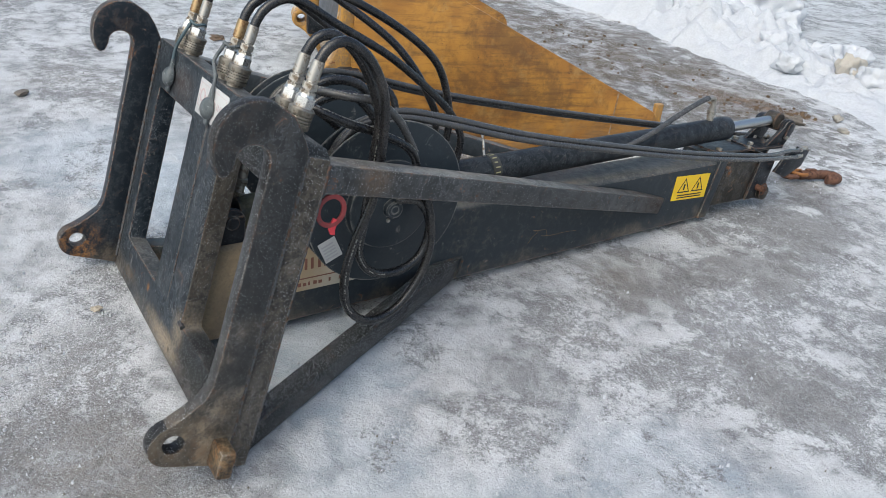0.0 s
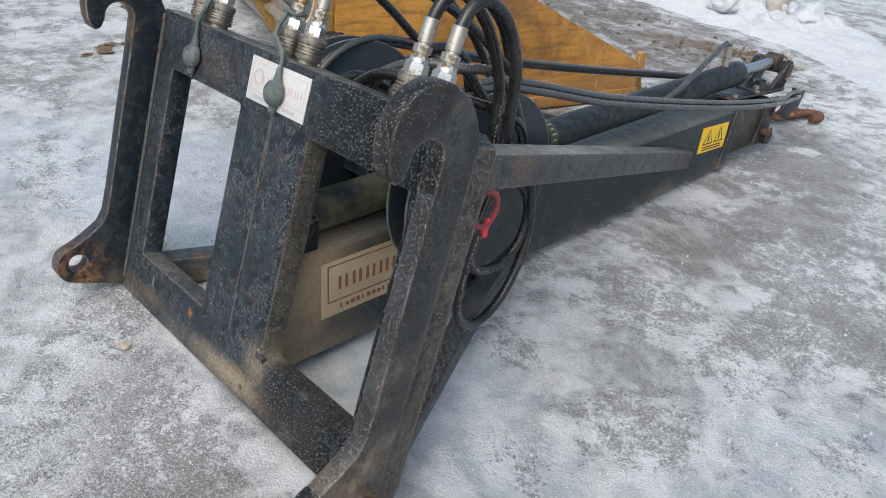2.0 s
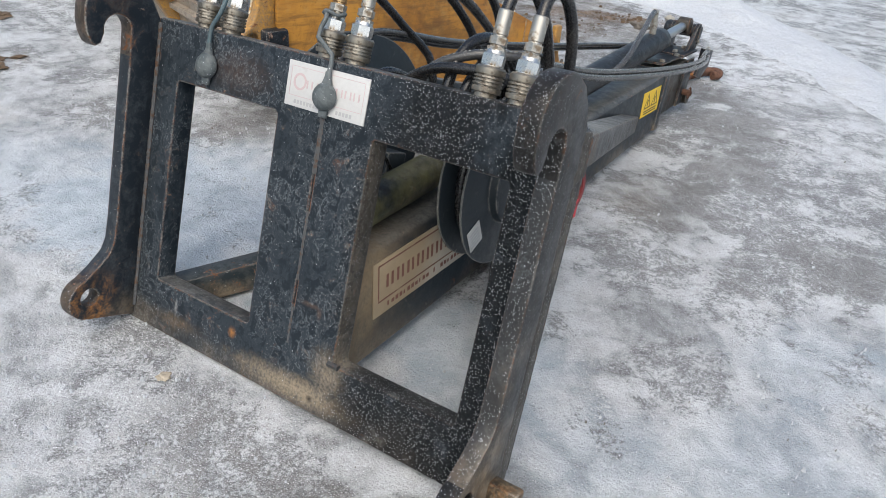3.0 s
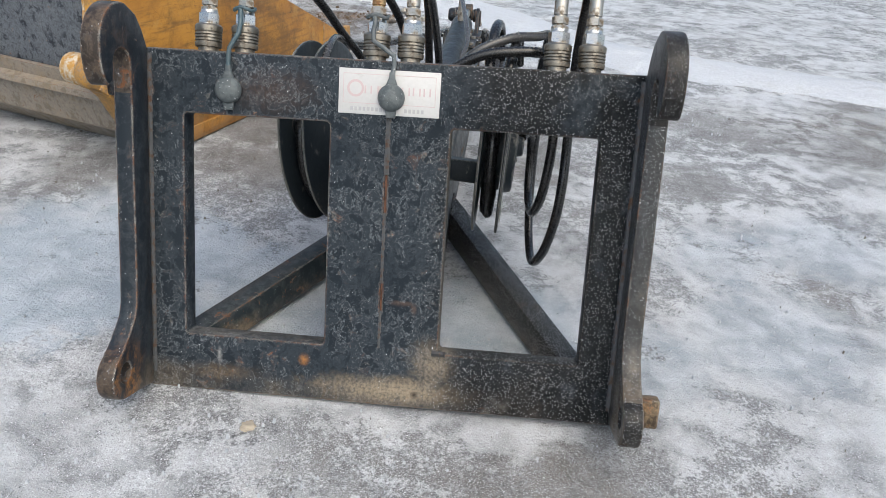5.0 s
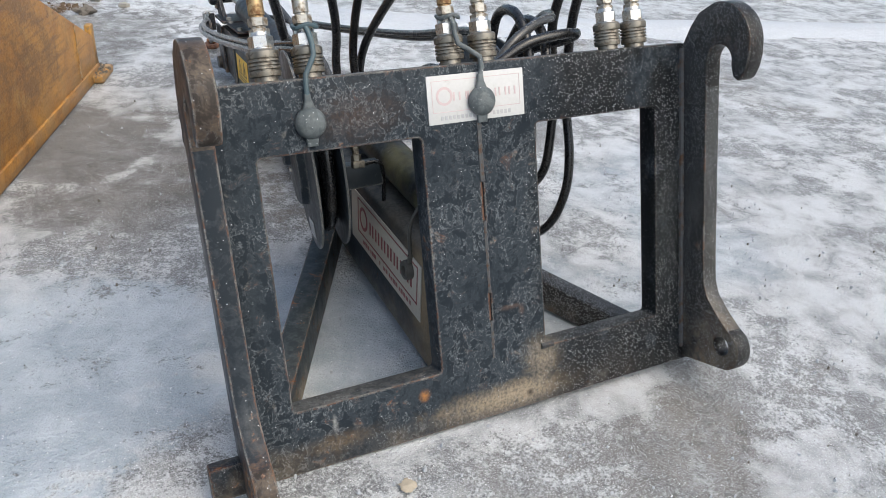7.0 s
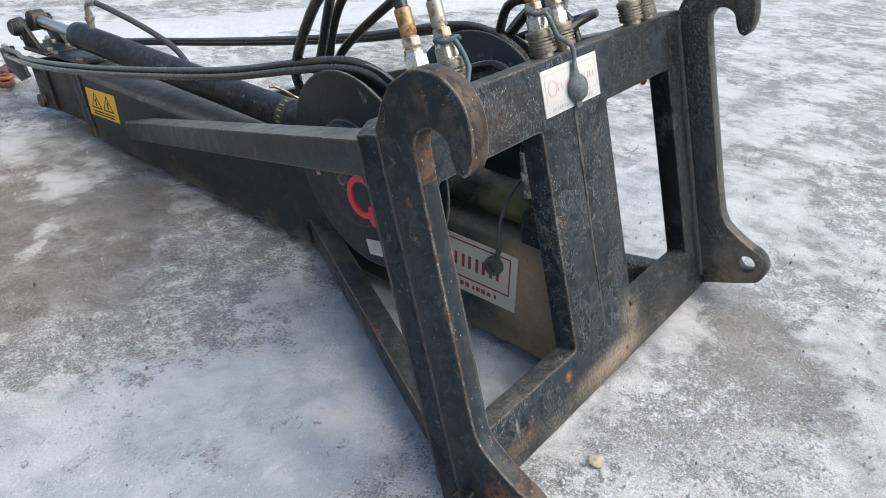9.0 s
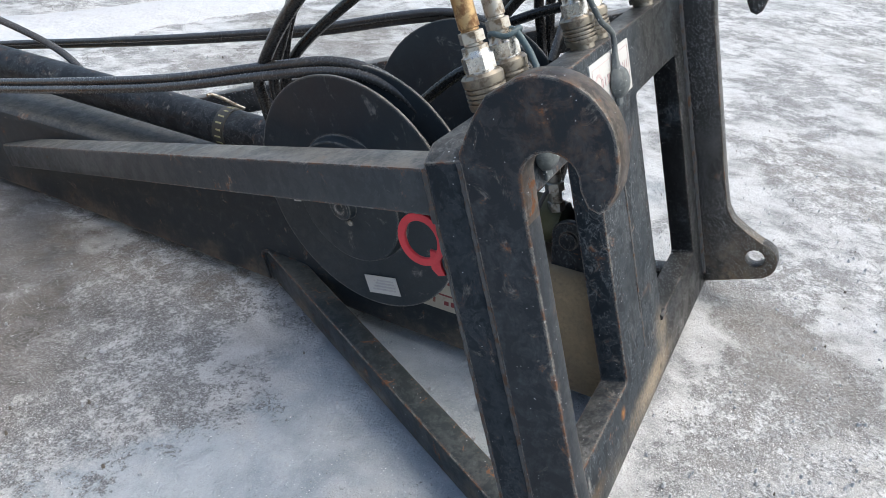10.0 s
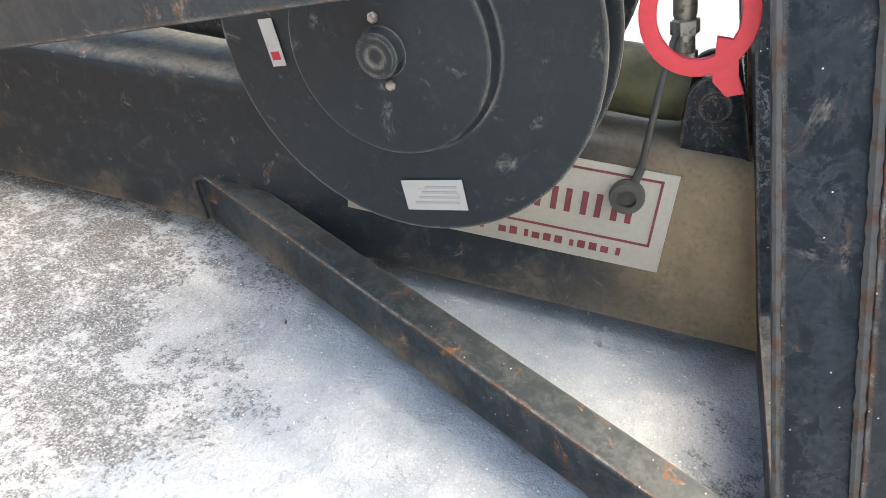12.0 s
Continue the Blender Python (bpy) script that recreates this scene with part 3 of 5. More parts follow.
M_SNOW_DIRTY = snow("dirty_snow", (0.47, 0.44, 0.385), 0.6, 0.010)
M_SNOW_LUMP = snow("snow_block", (0.60, 0.625, 0.66), 0.15, 0.012)

# ---------------------------------------------------------------- mesh helpers


def box(bm, x0, x1, y0, y1, z0, z1, bevel=0.0, segs=2):
    vs = bmesh.ops.create_cube(bm, size=1.0)["verts"]
    for v in vs:
        v.co = Vector(((x0 + x1) / 2 + v.co.x * (x1 - x0), (y0 + y1) / 2 + v.co.y * (y1 - y0), (z0 + z1) / 2 + v.co.z * (z1 - z0)))
    if bevel:
        bmesh.ops.bevel(bm, geom=list({e for v in vs for e in v.link_edges}), offset=bevel, segments=segs, profile=0.5, affect="EDGES")


def beam(bm, p0, p1, w, h, up=(0, 0, 1), bevel=0.004):
    """A square tube from p0 to p1, its height along up."""
    p0, p1, up = Vector(p0), Vector(p1), Vector(up)
    d = (p1 - p0).normalized()
    side = d.cross(up).normalized()
    up = side.cross(d)
    vs = bmesh.ops.create_cube(bm, size=1.0)["verts"]
    for v in vs:
        a, b, c = v.co
        v.co = (p1 if b > 0 else p0) + side * (a * w) + up * (c * h)
    if bevel:
        bmesh.ops.bevel(bm, geom=list({e for v in vs for e in v.link_edges}), offset=bevel, segments=2, profile=0.5, affect="EDGES")


def prism(bm, outline, x0, x1, holes=(), bevel=0.0, axis=0):
    """A plate: the outline (and holes) in the two other axes, drawn out along one axis."""
    def at(p, x):
        q = list(p)
        q.insert(axis, x)
        return q
    edges = []
    for loop in (outline, *holes):
        vs = [bm.verts.new(at(p, x0)) for p in loop]
        edges += [bm.edges.new((vs[n], vs[(n + 1) % len(vs)])) for n in range(len(vs))]
    faces = [f for f in bmesh.ops.triangle_fill(bm, use_beauty=True, use_dissolve=False, edges=edges)["geom"] if isinstance(f, bmesh.types.BMFace)]
    step = Vector(at((0, 0), x1 - x0))
    out = bmesh.ops.extrude_face_region(bm, geom=faces)["geom"]
    bmesh.ops.translate(bm, vec=step, verts=[g for g in out if isinstance(g, bmesh.types.BMVert)])
    bmesh.ops.recalc_face_normals(bm, faces=bm.faces[:])
    if bevel:
        rim = [e for e in bm.edges if len(e.link_faces) == 2 and e.calc_face_angle(0) > 1.2 and abs(e.verts[0].co[axis] - e.verts[1].co[axis]) < 1e-6]
        bmesh.ops.bevel(bm, geom=rim, offset=bevel, segments=2, profile=0.5, affect="EDGES")


def arc(cy, cz, r, a0, a1, n):
    return [(cy + r * math.cos(radians(a0 + (a1 - a0) * k / n)), cz + r * math.sin(radians(a0 + (a1 - a0) * k / n))) for k in range(n + 1)]


def lathe(bm, origin, axis, profile, segs=20, hexed=()):
    """Rings of (along, radius) round an axis; indices in hexed have six flats."""
    origin, axis = Vector(origin), Vector(axis).normalized()
    u = axis.orthogonal().normalized()
    w = axis.cross(u)
    rings = []
    for k, (along, r) in enumerate(profile):
        ring = []
        for n in range(segs):
            a = 2 * math.pi * n / segs
            rr = r * math.cos(math.pi / 6) / math.cos((a % (math.pi / 3)) - math.pi / 6) if k in hexed else r
            ring.append(bm.verts.new(origin + axis * along + (u * math.cos(a) + w * math.sin(a)) * rr))
        rings.append(ring)
    for r0, r1 in zip(rings, rings[1:]):
        for n in range(segs):
            bm.faces.new((r0[n], r0[(n + 1) % segs], r1[(n + 1) % segs], r1[n]))
    bm.faces.new(rings[0][::-1])
    bm.faces.new(rings[-1])


def smooth_path(points, step=0.02):
    """A Catmull-Rom line through the points, cut into short steps."""
    ps = [Vector(p) for p in points]
    ps = [2 * ps[0] - ps[1], *ps, 2 * ps[-1] - ps[-2]]
    out = []
    for a, b, c, d in zip(ps, ps[1:], ps[2:], ps[3:]):
        n = max(2, int((c - b).length / step))
        for k in range(n):
            t = k / n
            out.append(0.5 * (2 * b + (c - a) * t + (2 * a - 5 * b + 4 * c - d) * t * t + (3 * b - a - 3 * c + d) * t**3))
    return out + [ps[-2]]


def sweep(bm, points, radius, segs=10, jitter=0.0, closed=False):
    rnd = random.Random(len(points))
    normal = (points[1] - points[0]).orthogonal().normalized()
    rings = []
    for n, p in enumerate(points):
        d = (points[min(n + 1, len(points) - 1)] - points[max(n - 1, 0)]).normalized()
        normal = (normal - d * normal.dot(d)).normalized()
        w = d.cross(normal)
        r = radius * (1 + jitter * rnd.uniform(-1, 1))
        rings.append([bm.verts.new(p + (normal * math.cos(2 * math.pi * k / segs) + w * math.sin(2 * math.pi * k / segs)) * r) for k in range(segs)])
    for r0, r1 in zip(rings, rings[1:]):
        for k in range(segs):
            bm.faces.new((r0[k], r0[(k + 1) % segs], r1[(k + 1) % segs], r1[k]))
    bm.faces.new(rings[0][::-1])
    bm.faces.new(rings[-1])


def part(name, bm, material, parent=None, label="", smooth=40):
    """Links a bmesh as one mesh object under a thing or a part."""
    bmesh.ops.recalc_face_normals(bm, faces=bm.faces[:])
    me = bpy.data.meshes.new(name)
    bm.to_mesh(me)
    bm.free()
    me.materials.append(material)
    if smooth:
        me.polygons.foreach_set("use_smooth", [True] * len(me.polygons))
        me.set_sharp_from_angle(angle=radians(smooth))
    ob = new(name, me)
    ob.parent = parent
    return tagged(ob, label)


def bar(name, material, parent, *dims, bevel=0.005, label=""):
    bm = bmesh.new()
    box(bm, *dims, bevel)
    return part(name, bm, material, parent, label)


def hose(name, points, radius, material, parent, label="", printed=()):
    """A bent hose; printed gives stretches (from, to) of its length that carry a row of worn dashes, and the side they face."""
    bm = bmesh.new()
    path = smooth_path(points)
    sweep(bm, path, radius)
    ob = part(name, bm, material, parent, label, smooth=60)
    if printed:
        dash = bmesh.new()
        rnd = random.Random(len(points))
        for start, end, facing in printed:
            fine = smooth_path([Vector(p) for p in path[int(start * len(path)):max(int(end * len(path)), int(start * len(path)) + 3)]], 0.004)
            k = 0
            while k < len(fine) - 3:
                n = rnd.choice((1, 1, 2))
                a, b = Vector(fine[k]), Vector(fine[k + n])
                d = (b - a).normalized()
                out = (Vector(facing) - d * d.dot(Vector(facing))).normalized()
                beam(dash, a + out * (radius - 0.0003), b + out * (radius - 0.0003), 0.0030, 0.0016, out, 0.0)
                k += n + (1 if rnd.random() < 0.8 else 4)
        part("hose_print", dash, M_HOSE_PRINT, ob, "row of worn pale print")
    return ob


def weld(points, radius, parent, material=None):
    bm = bmesh.new()
    sweep(bm, smooth_path(points, 0.006), radius, 6, 0.16)
    return part("weld_bead", bm, material or M_WELD, parent, smooth=0)


# ---------------------------------------------------------------- ground
def bank_height(x, y):
    """The ridge of ploughed snow beyond the yard."""
    edge = 4.75 - 0.14 * (x + 2) if x < -0.6 else (4.55 - 0.9 * (x + 0.6) if x < 0.9 else 3.2 - 0.16 * (x - 0.9))
    return y - edge


def yard():
    n = 300
    k = np.linspace(-1, 1, n)
    c = np.sinh(k * 7.2) / np.sinh(7.2) * 700
    xs, ys = np.meshgrid(c + 0.2, c + 1.2)
    verts = []
    for x, y in zip(xs.ravel(), ys.ravel()):
        near = max(0.0, 1 - math.hypot(x, y - 1) / 30)
        z = -0.004 + near * (0.010 * noise.noise((x * 1.3, y * 1.3, 0)) + 0.005 * noise.noise((x * 5, y * 5, 3)))
        verts.append((x, y, min(z, 0.004)))
    idx = np.arange(n * n).reshape(n, n)
    faces = np.stack([idx[:-1, :-1], idx[:-1, 1:], idx[1:, 1:], idx[1:, :-1]], -1).reshape(-1, 4).tolist()
    me = bpy.data.meshes.new("ground")
    me.from_pydata(verts, [], faces)
    me.materials.append(M_ICE)
    me.polygons.foreach_set("use_smooth", [True] * len(me.polygons))
    return tagged(new("ground", me), "trodden grey ice with frosty white patches and grit", "ground", kind="structure")


yard()


def snow_bank():
    nx, ny = 460, 90
    verts = []
    for j in range(ny):
        for i in range(nx):
            x = -9 + 18 * i / (nx - 1)
            edge = -bank_height(x, 0)
            width = 1.0 + 0.12 * max(0, -x) - 0.35 * min(1.0, max(0.0, (x - 0.2) / 1.5))
            v = j / (ny - 1)
            wob = 0.11 * noise.noise((x * 1.1, 7.0, 0)) + 0.10 * noise.noise((x * 4, 2.0, 0)) + 0.05 * noise.noise((x * 13, 4.0, 0))
            y = edge + wob * (1 - v) + v * width
            bump = math.sin(math.pi * min(1, v * 1.02)) ** 0.85
            low = min(1.0, max(0.0, (x + 0.9) / 0.9))
            tall = 0.13 - 0.085 * low + 0.06 * max(0.0, -x - 0.5) * (x > -4) + (0.17 if x <= -4 else 0)
            lump = 0.55 + 1.1 * max(0.0, noise.noise((x * 2.3, y * 2.6, 1))) + 0.6 * abs(noise.noise((x * 6, y * 6, 5))) + 0.24 * noise.noise((x * 11, y * 11, 9)) + 0.06 * noise.noise((x * 31, y * 31, 2)) + 1.5 * max(0.0, 0.55 - noise.voronoi((x * 3.4, y * 3.4, 0))[0][0]) + 0.8 * max(0.0, 0.5 - noise.voronoi((x * 8, y * 8, 3))[0][0])
            verts.append((x, y, -0.012 + bump * tall * max(0.12, lump + (0.9 - lump) * 0.6 * low)))
    faces = [(j * nx + i, j * nx + i + 1, (j + 1) * nx + i + 1, (j + 1) * nx + i) for j in range(ny - 1) for i in range(nx - 1)]
    me = bpy.data.meshes.new("snow_bank")
    me.from_pydata(verts, [], faces)
    me.materials.append(M_SNOW)
    me.polygons.foreach_set("use_smooth", [True] * len(me.polygons))
    return tagged(new("snow_bank", me), "low ploughed bank of lumpy white snow along the ice", "snow bank", kind="stuff")


snow_bank()


def lump_mesh(seed, rough=0.35, sub=2, squash=0.8):
    bm = bmesh.new()
    bmesh.ops.create_icosphere(bm, subdivisions=sub, radius=0.5)
    for v in bm.verts:
        s = 1 + rough * noise.noise(v.co * 2.6 + Vector((seed * 7.1, 0, 0))) + 0.6 * rough * noise.noise(v.co * 6 + Vector((0, seed * 3.3, 0)))
        v.co = Vector((v.co.x * s, v.co.y * s, max(v.co.z * s * squash, -0.28 * squash)))
    return bm


def lump(name, at, size, material, label, category, seed, sub=3, group="", squash=0.8, rough=0.4):
    ob = part(name, lump_mesh(seed, rough, sub, squash), material, smooth=0 if material is M_STONE else 70)
    ob.matrix_basis = pose(at[0], at[1], at[2] + 0.27 * squash * size, 0, 0, seed * 57) @ Matrix.Diagonal((size, size * (0.75 + 0.25 * math.sin(seed)), size, 1))
    return tagged(ob, label, category, group)

# ---------------------------------------------------------------- the lifting jib
# Its parts are drawn with the coupling frame upright; the whole leans back until the boom lies flat on the ice.
UP = Vector((0.0371, -0.3022, 1.0)).normalized()
_y = (Vector((0, 1, 0)) - UP * UP.y).normalized()
_x = _y.cross(UP)
LEAN = Matrix((_x, _y, UP)).to_4x4() @ Matrix.Translation((0, 0, 0.0252))
jib = tagged(new("loader_jib"), "black steel loader jib with two hose reels lying on ice", "loader attachment")
jib.matrix_basis = LEAN


def ground_z(x, y):
    return -0.0371 * x + 0.3022 * y - 0.0252


def hook_outline():
    pts = [(0.0, -0.008), (0.0, 0.742)]
    pts += [(-0.024, 0.780), (-0.050, 0.808)]
    pts += arc(-0.107, 0.740, 0.086, 80, 178, 12)
    pts += [(-0.192, 0.716), (-0.185, 0.690), (-0.173, 0.670), (-0.161, 0.664), (-0.149, 0.672), (-0.143, 0.694)]
    pts += arc(-0.110, 0.704, 0.034, 170, 5, 12)
    pts += [(-0.074, 0.650), (-0.072, 0.26), (-0.074, 0.20), (-0.084, 0.170), (-0.116, 0.134), (-0.150, 0.104)]
    pts += arc(-0.130, 0.056, 0.052, 120, 270, 10)
    pts += [(-0.05, -0.003)]
    return pts


def hook_plate(side):
    bm = bmesh.new()
    x0, x1 = (0.522, 0.562) if side > 0 else (-0.562, -0.522)
    prism(bm, hook_outline(), x0, x1, [arc(-0.129, 0.062, 0.023, 0, 337.5, 15)], 0.004)
    for f in bm.faces:
        f.normal_update()
        c = f.calc_center_median()
        f.material_index = 1 if abs(f.normal.x) < 0.6 and (c.z > 0.655 or c.z < 0.11) and c.y < -0.03 else 0
    ob = part("hook_plate", bm, M_HOOK_R if side > 0 else M_HOOK_L, jib, "thick worn hook plate with rusty edges and a pin eye", 30)
    ob.data.materials.append(M_RIM if side > 0 else M_RIM_DRY)
    return ob


FRAME_D = 0.056
def rounded(x0, x1, z0, z1, r):
    pts = []
    for cx, cz, a in ((x1 - r, z0 + r, -90), (x1 - r, z1 - r, 0), (x0 + r, z1 - r, 90), (x0 + r, z0 + r, 180)):
        pts += arc(cx, cz, r, a, a + 90, 4)
    return pts


def coupling_frame():
    """Welded frame: two windows, and a slot between the two halves of the middle column."""
    bm = bmesh.new()
    holes = [rounded(-0.445, -0.126, 0.117, 0.614, 0.009), rounded(0.133, 0.445, 0.117, 0.614, 0.009), rounded(-0.0022, 0.0020, 0.205, 0.272, 0.0008), rounded(-0.0026, 0.0022, 0.425, 0.512, 0.0008)]
    prism(bm, [(-0.555, -0.017), (0.555, -0.017), (0.555, 0.731), (0.524, 0.747), (-0.524, 0.747), (-0.555, 0.731)], 0.0, FRAME_D, holes, 0.0045, axis=1)
    frame_part = part("coupling_frame", bm, M_FRAME, jib, "heavy welded black frame with two windows", 30)
    bar("slot_backing", M_RUSTY, frame_part, -0.02, 0.02, 0.006, FRAME_D + 0.004, 0.1165, 0.6145, bevel=0.0)
    return frame_part


coupling_frame()
for side in (-1, 1):
    hook_plate(side)
    weld([(side * 0.5565, 0.003, 0.02), (side * 0.5565, 0.003, 0.73)], 0.0042, jib, M_SEAM)
    weld([(side * 0.520, -0.001, 0.02), (side * 0.520, -0.001, 0.735)], 0.0062, jib, M_SEAM)
    a, b = sorted((side * 0.550, side * 0.622))
    bar("stop_bar", M_FRAME_L if side < 0 else M_FOOT, jib, a, b, -0.044, -0.008, 0.003, 0.070, bevel=0.006)
for z0, z1, r in ((0.120, 0.206, 0.0042), (0.270, 0.427, 0.0046), (0.510, 0.634, 0.0066)):
    weld([(0.0, 0.0025, z0), (0.0, 0.0025, z1)], r, jib, M_SEAM)
weld([(0.12, 0.001, 0.118), (0.15, -0.001, 0.118)], 0.007, jib)

# boom
def boom_z(y):
    return 0.030 + 0.2965 * (y - 0.055)


def boom_body():
    bm = bmesh.new()
    side = [(0.056, 0.030), (2.11, 0.637), (2.10, 0.885), (0.056, 0.318)]
    prism(bm, side, -0.09, 0.09, (), 0.0)
    top = [e for e in bm.edges if all(abs(abs(v.co.x) - 0.09) < 1e-4 for v in e.verts) and abs(e.verts[0].co.x - e.verts[1].co.x) < 1e-5 and sum(v.co.z - boom_z(v.co.y) for v in e.verts) > 0.45 and abs(e.verts[0].co.y - e.verts[1].co.y) > 1]
    bmesh.ops.bevel(bm, geom=top, offset=0.028, segments=3, profile=0.5, affect="EDGES")
    return part("boom", bm, M_BOOM, jib, "tapered black box boom, dusty near the frame", 30)


boom_body()


def scratch(points):
    bm = bmesh.new()
    sweep(bm, smooth_path([(0.0900, y, z) for y, z in points], 0.008), 0.0011, 5, 0.5)
    part("scratch", bm, M_BARK, jib, "thin bare scratch in the paint")


scratch([(1.176, 0.429), (1.187, 0.458), (1.205, 0.479), (1.190, 0.484), (1.179, 0.481)])
scratch([(1.188, 0.480), (1.215, 0.487), (1.242, 0.490), (1.252, 0.474), (1.262, 0.467)])
scratch([(1.228, 0.466), (1.262, 0.470), (1.300, 0.480), (1.348, 0.494), (1.393, 0.503)])


def boom_tip():
    bm = bmesh.new()
    prism(bm, [(2.09, 0.662), (2.405, 0.745), (2.41, 0.775), (2.40, 0.958), (2.09, 0.880)], -0.076, 0.076, (), 0.006)
    tip = part("boom_tip", bm, M_TIP, jib, "worn rusty inner boom section", 30)
    # dark cheeks at the end, with a rounded lower ear that holds the hook's pin
    for x in (-0.088, 0.076):
        bm = bmesh.new()
        prism(bm, [(2.385, 0.742), (2.44, 0.758)] + arc(2.475, 0.795, 0.036, -80, 60, 8) + [(2.488, 0.86), (2.482, 0.975), (2.375, 0.950)], x, x + 0.012, (), 0.003)
        part("end_cheek", bm, M_FRAME_L, jib, "dark steel end plate with a rounded ear", 30)
    bm = bmesh.new()
    lathe(bm, (-0.105, 2.475, 0.795), (1, 0, 0), [(0, 0.028), (0.016, 0.030), (0.018, 0.020), (0.192, 0.020), (0.194, 0.034), (0.212, 0.033), (0.214, 0.020)], 18)
    part("end_pin", bm, M_TIP, jib, "worn brown end pin", 30)
    bm = bmesh.new()
    sweep(bm, [Vector((0.118, 2.435 + 0.020 * math.cos(a), 0.812 + 0.026 * math.sin(a))) for a in [2 * math.pi * k / 20 for k in range(21)]], 0.003, 6)
    part("clip_ring", bm, M_RUSTY, jib, "bent wire clip ring")
    bm = bmesh.new()
    prism(bm, [(2.085, 0.628), (2.135, 0.640), (2.125, 0.900), (2.075, 0.888)], -0.099, 0.099, (), 0.004)
    part("boom_collar", bm, M_BOOM, jib, "", 30)
    bm = bmesh.new()
    prism(bm, [(2.06, 0.902), (2.44, 0.982), (2.44, 0.990), (2.06, 0.910)], -0.070, 0.070, (), 0.002)
    part("cover_plate", bm, M_FRAME_L, jib, "", 30)
    for x in (-0.052, 0.052):
        for y in (2.10, 2.30):
            bm = bmesh.new()
            lathe(bm, (x, y, 0.908 + 0.21 * (y - 2.06)), (0, -0.2, 1), [(0, 0.013), (0.012, 0.013), (0.013, 0.010)], 12, (0, 1))
            part("bolt", bm, M_STEEL, jib, "", 30)
    bm = bmesh.new()
    prism(bm, [(2.30, 0.956), (2.50, 1.002), (2.50, 1.014), (2.30, 0.968)], -0.085, 0.085, (), 0.003)
    part("lug_foot", bm, M_FRAME_L, jib, "bolted black foot plate", 30)
    for x in (-0.062, 0.048):
        bm = bmesh.new()
        prism(bm, [(2.40, 0.985), (2.53, 1.012)] + arc(2.520, 1.090, 0.040, -10, 180, 12), x, x + 0.018, (), 0.003)
        lug = part("pin_lug", bm, M_FRAME_L, jib, "", 30)
        bm = bmesh.new()
        o = x + (0.018 if x > 0 else -0.008)
        prism(bm, [(2.498, 1.045), (2.510, 1.036), (2.524, 1.045)] + arc(2.520, 1.098, 0.020, 0, 180, 10), o, o + 0.008, (), 0.002)
        part("lock_plate", bm, M_FRAME_L, lug, "", 30)
        bm = bmesh.new()
        lathe(bm, (o + (0.008 if x > 0 else -0.006), 2.511, 1.050), (1, 0, 0), [(0, 0.009), (0.006, 0.009)], 12, (0, 1))
        part("bolt", bm, M_STEEL, lug, "", 30)
    for x in (-0.050, 0.028):
        for y in (2.34, 2.47):
            bm = bmesh.new()
            lathe(bm, (x, y, 0.976 + 0.23 * (y - 2.34)), (0, -0.2, 1), [(0, 0.013), (0.011, 0.013), (0.013, 0.010)], 12, (0, 1))
            part("bolt", bm, M_STEEL, jib, "", 30)
    bm = bmesh.new()
    lathe(bm, (-0.098, 2.520, 1.092), (1, 0, 0), [(0, 0.026), (0.012, 0.034), (0.036, 0.036), (0.044, 0.026), (0.128, 0.026), (0.130, 0.033), (0.145, 0.033), (0.150, 0.024)], 20)
    part("pivot_pin", bm, M_FRAME_L, jib, "", 30)
    bm = bmesh.new()
    lathe(bm, (0.080, 2.432, 0.812), (1, 0, 0), [(0, 0.014), (0.046, 0.014), (0.048, 0.010), (0.050, 0.010)], 14)
    part("cross_pin", bm, M_RUSTY, jib, "rusty cross pin", 30)
    for side in (-1, 1):
        x = side * 0.112
        bm = bmesh.new()
        prism(bm, [(2.46, 0.895), (2.56, 0.885), (2.655, 0.955), (2.665, 1.030), (2.60, 1.025), (2.50, 0.985)], x - 0.006, x + 0.006, (), 0.002)
        box(bm, *sorted((x, x - side * 0.05)), 2.648, 2.660, 0.950, 1.030, 0.002)
        bracket = part("hose_bracket", bm, M_FRAME_L, jib, "bent black hose bracket", 30)
        for k in (0, 1):
            bm = bmesh.new()
            lathe(bm, (side * (0.122 - 0.010 * k), 2.57 + 0.02 * k, 0.987 + 0.030 * k), (-side * 0.25, 1, 0.20), [(0, 0.0095), (0.004, 0.0115), (0.040, 0.0115), (0.042, 0.009), (0.048, 0.009), (0.049, 0.0135), (0.062, 0.0135), (0.063, 0.010), (0.070, 0.010), (0.071, 0.0130), (0.090, 0.0130), (0.092, 0.008)], 14, (5, 6, 9, 10))
            part("hose_end", bm, M_STEEL, bracket, "dull zinc hose fitting", 30)
    return tip


boom_tip()

# struts and braces
def wedge_beam(bm, p, q, width, heights_p, heights_q, bevel):
    """A tube lying on the ice from p to q (plan points), with bottom and top heights over the ice at each end."""
    p, q = Vector((*p, 0)), Vector((*q, 0))
    d = (q - p).normalized()
    across = Vector((-d.y, d.x, 0)) * width / 2
    vs = []
    for at, (low, high) in ((p, heights_p), (q, heights_q)):
        for e, h in ((-1, low), (1, low), (1, high), (-1, high)):
            c = at + across * e
            vs.append(bm.verts.new((c.x, c.y, ground_z(c.x, c.y) + h)))
    for f in ((0, 1, 2, 3), (7, 6, 5, 4), (0, 4, 5, 1), (1, 5, 6, 2), (2, 6, 7, 3), (3, 7, 4, 0)):
        bm.faces.new([vs[k] for k in f])
    bmesh.ops.bevel(bm, geom=bm.edges[:], offset=bevel, segments=2, profile=0.5, affect="EDGES")


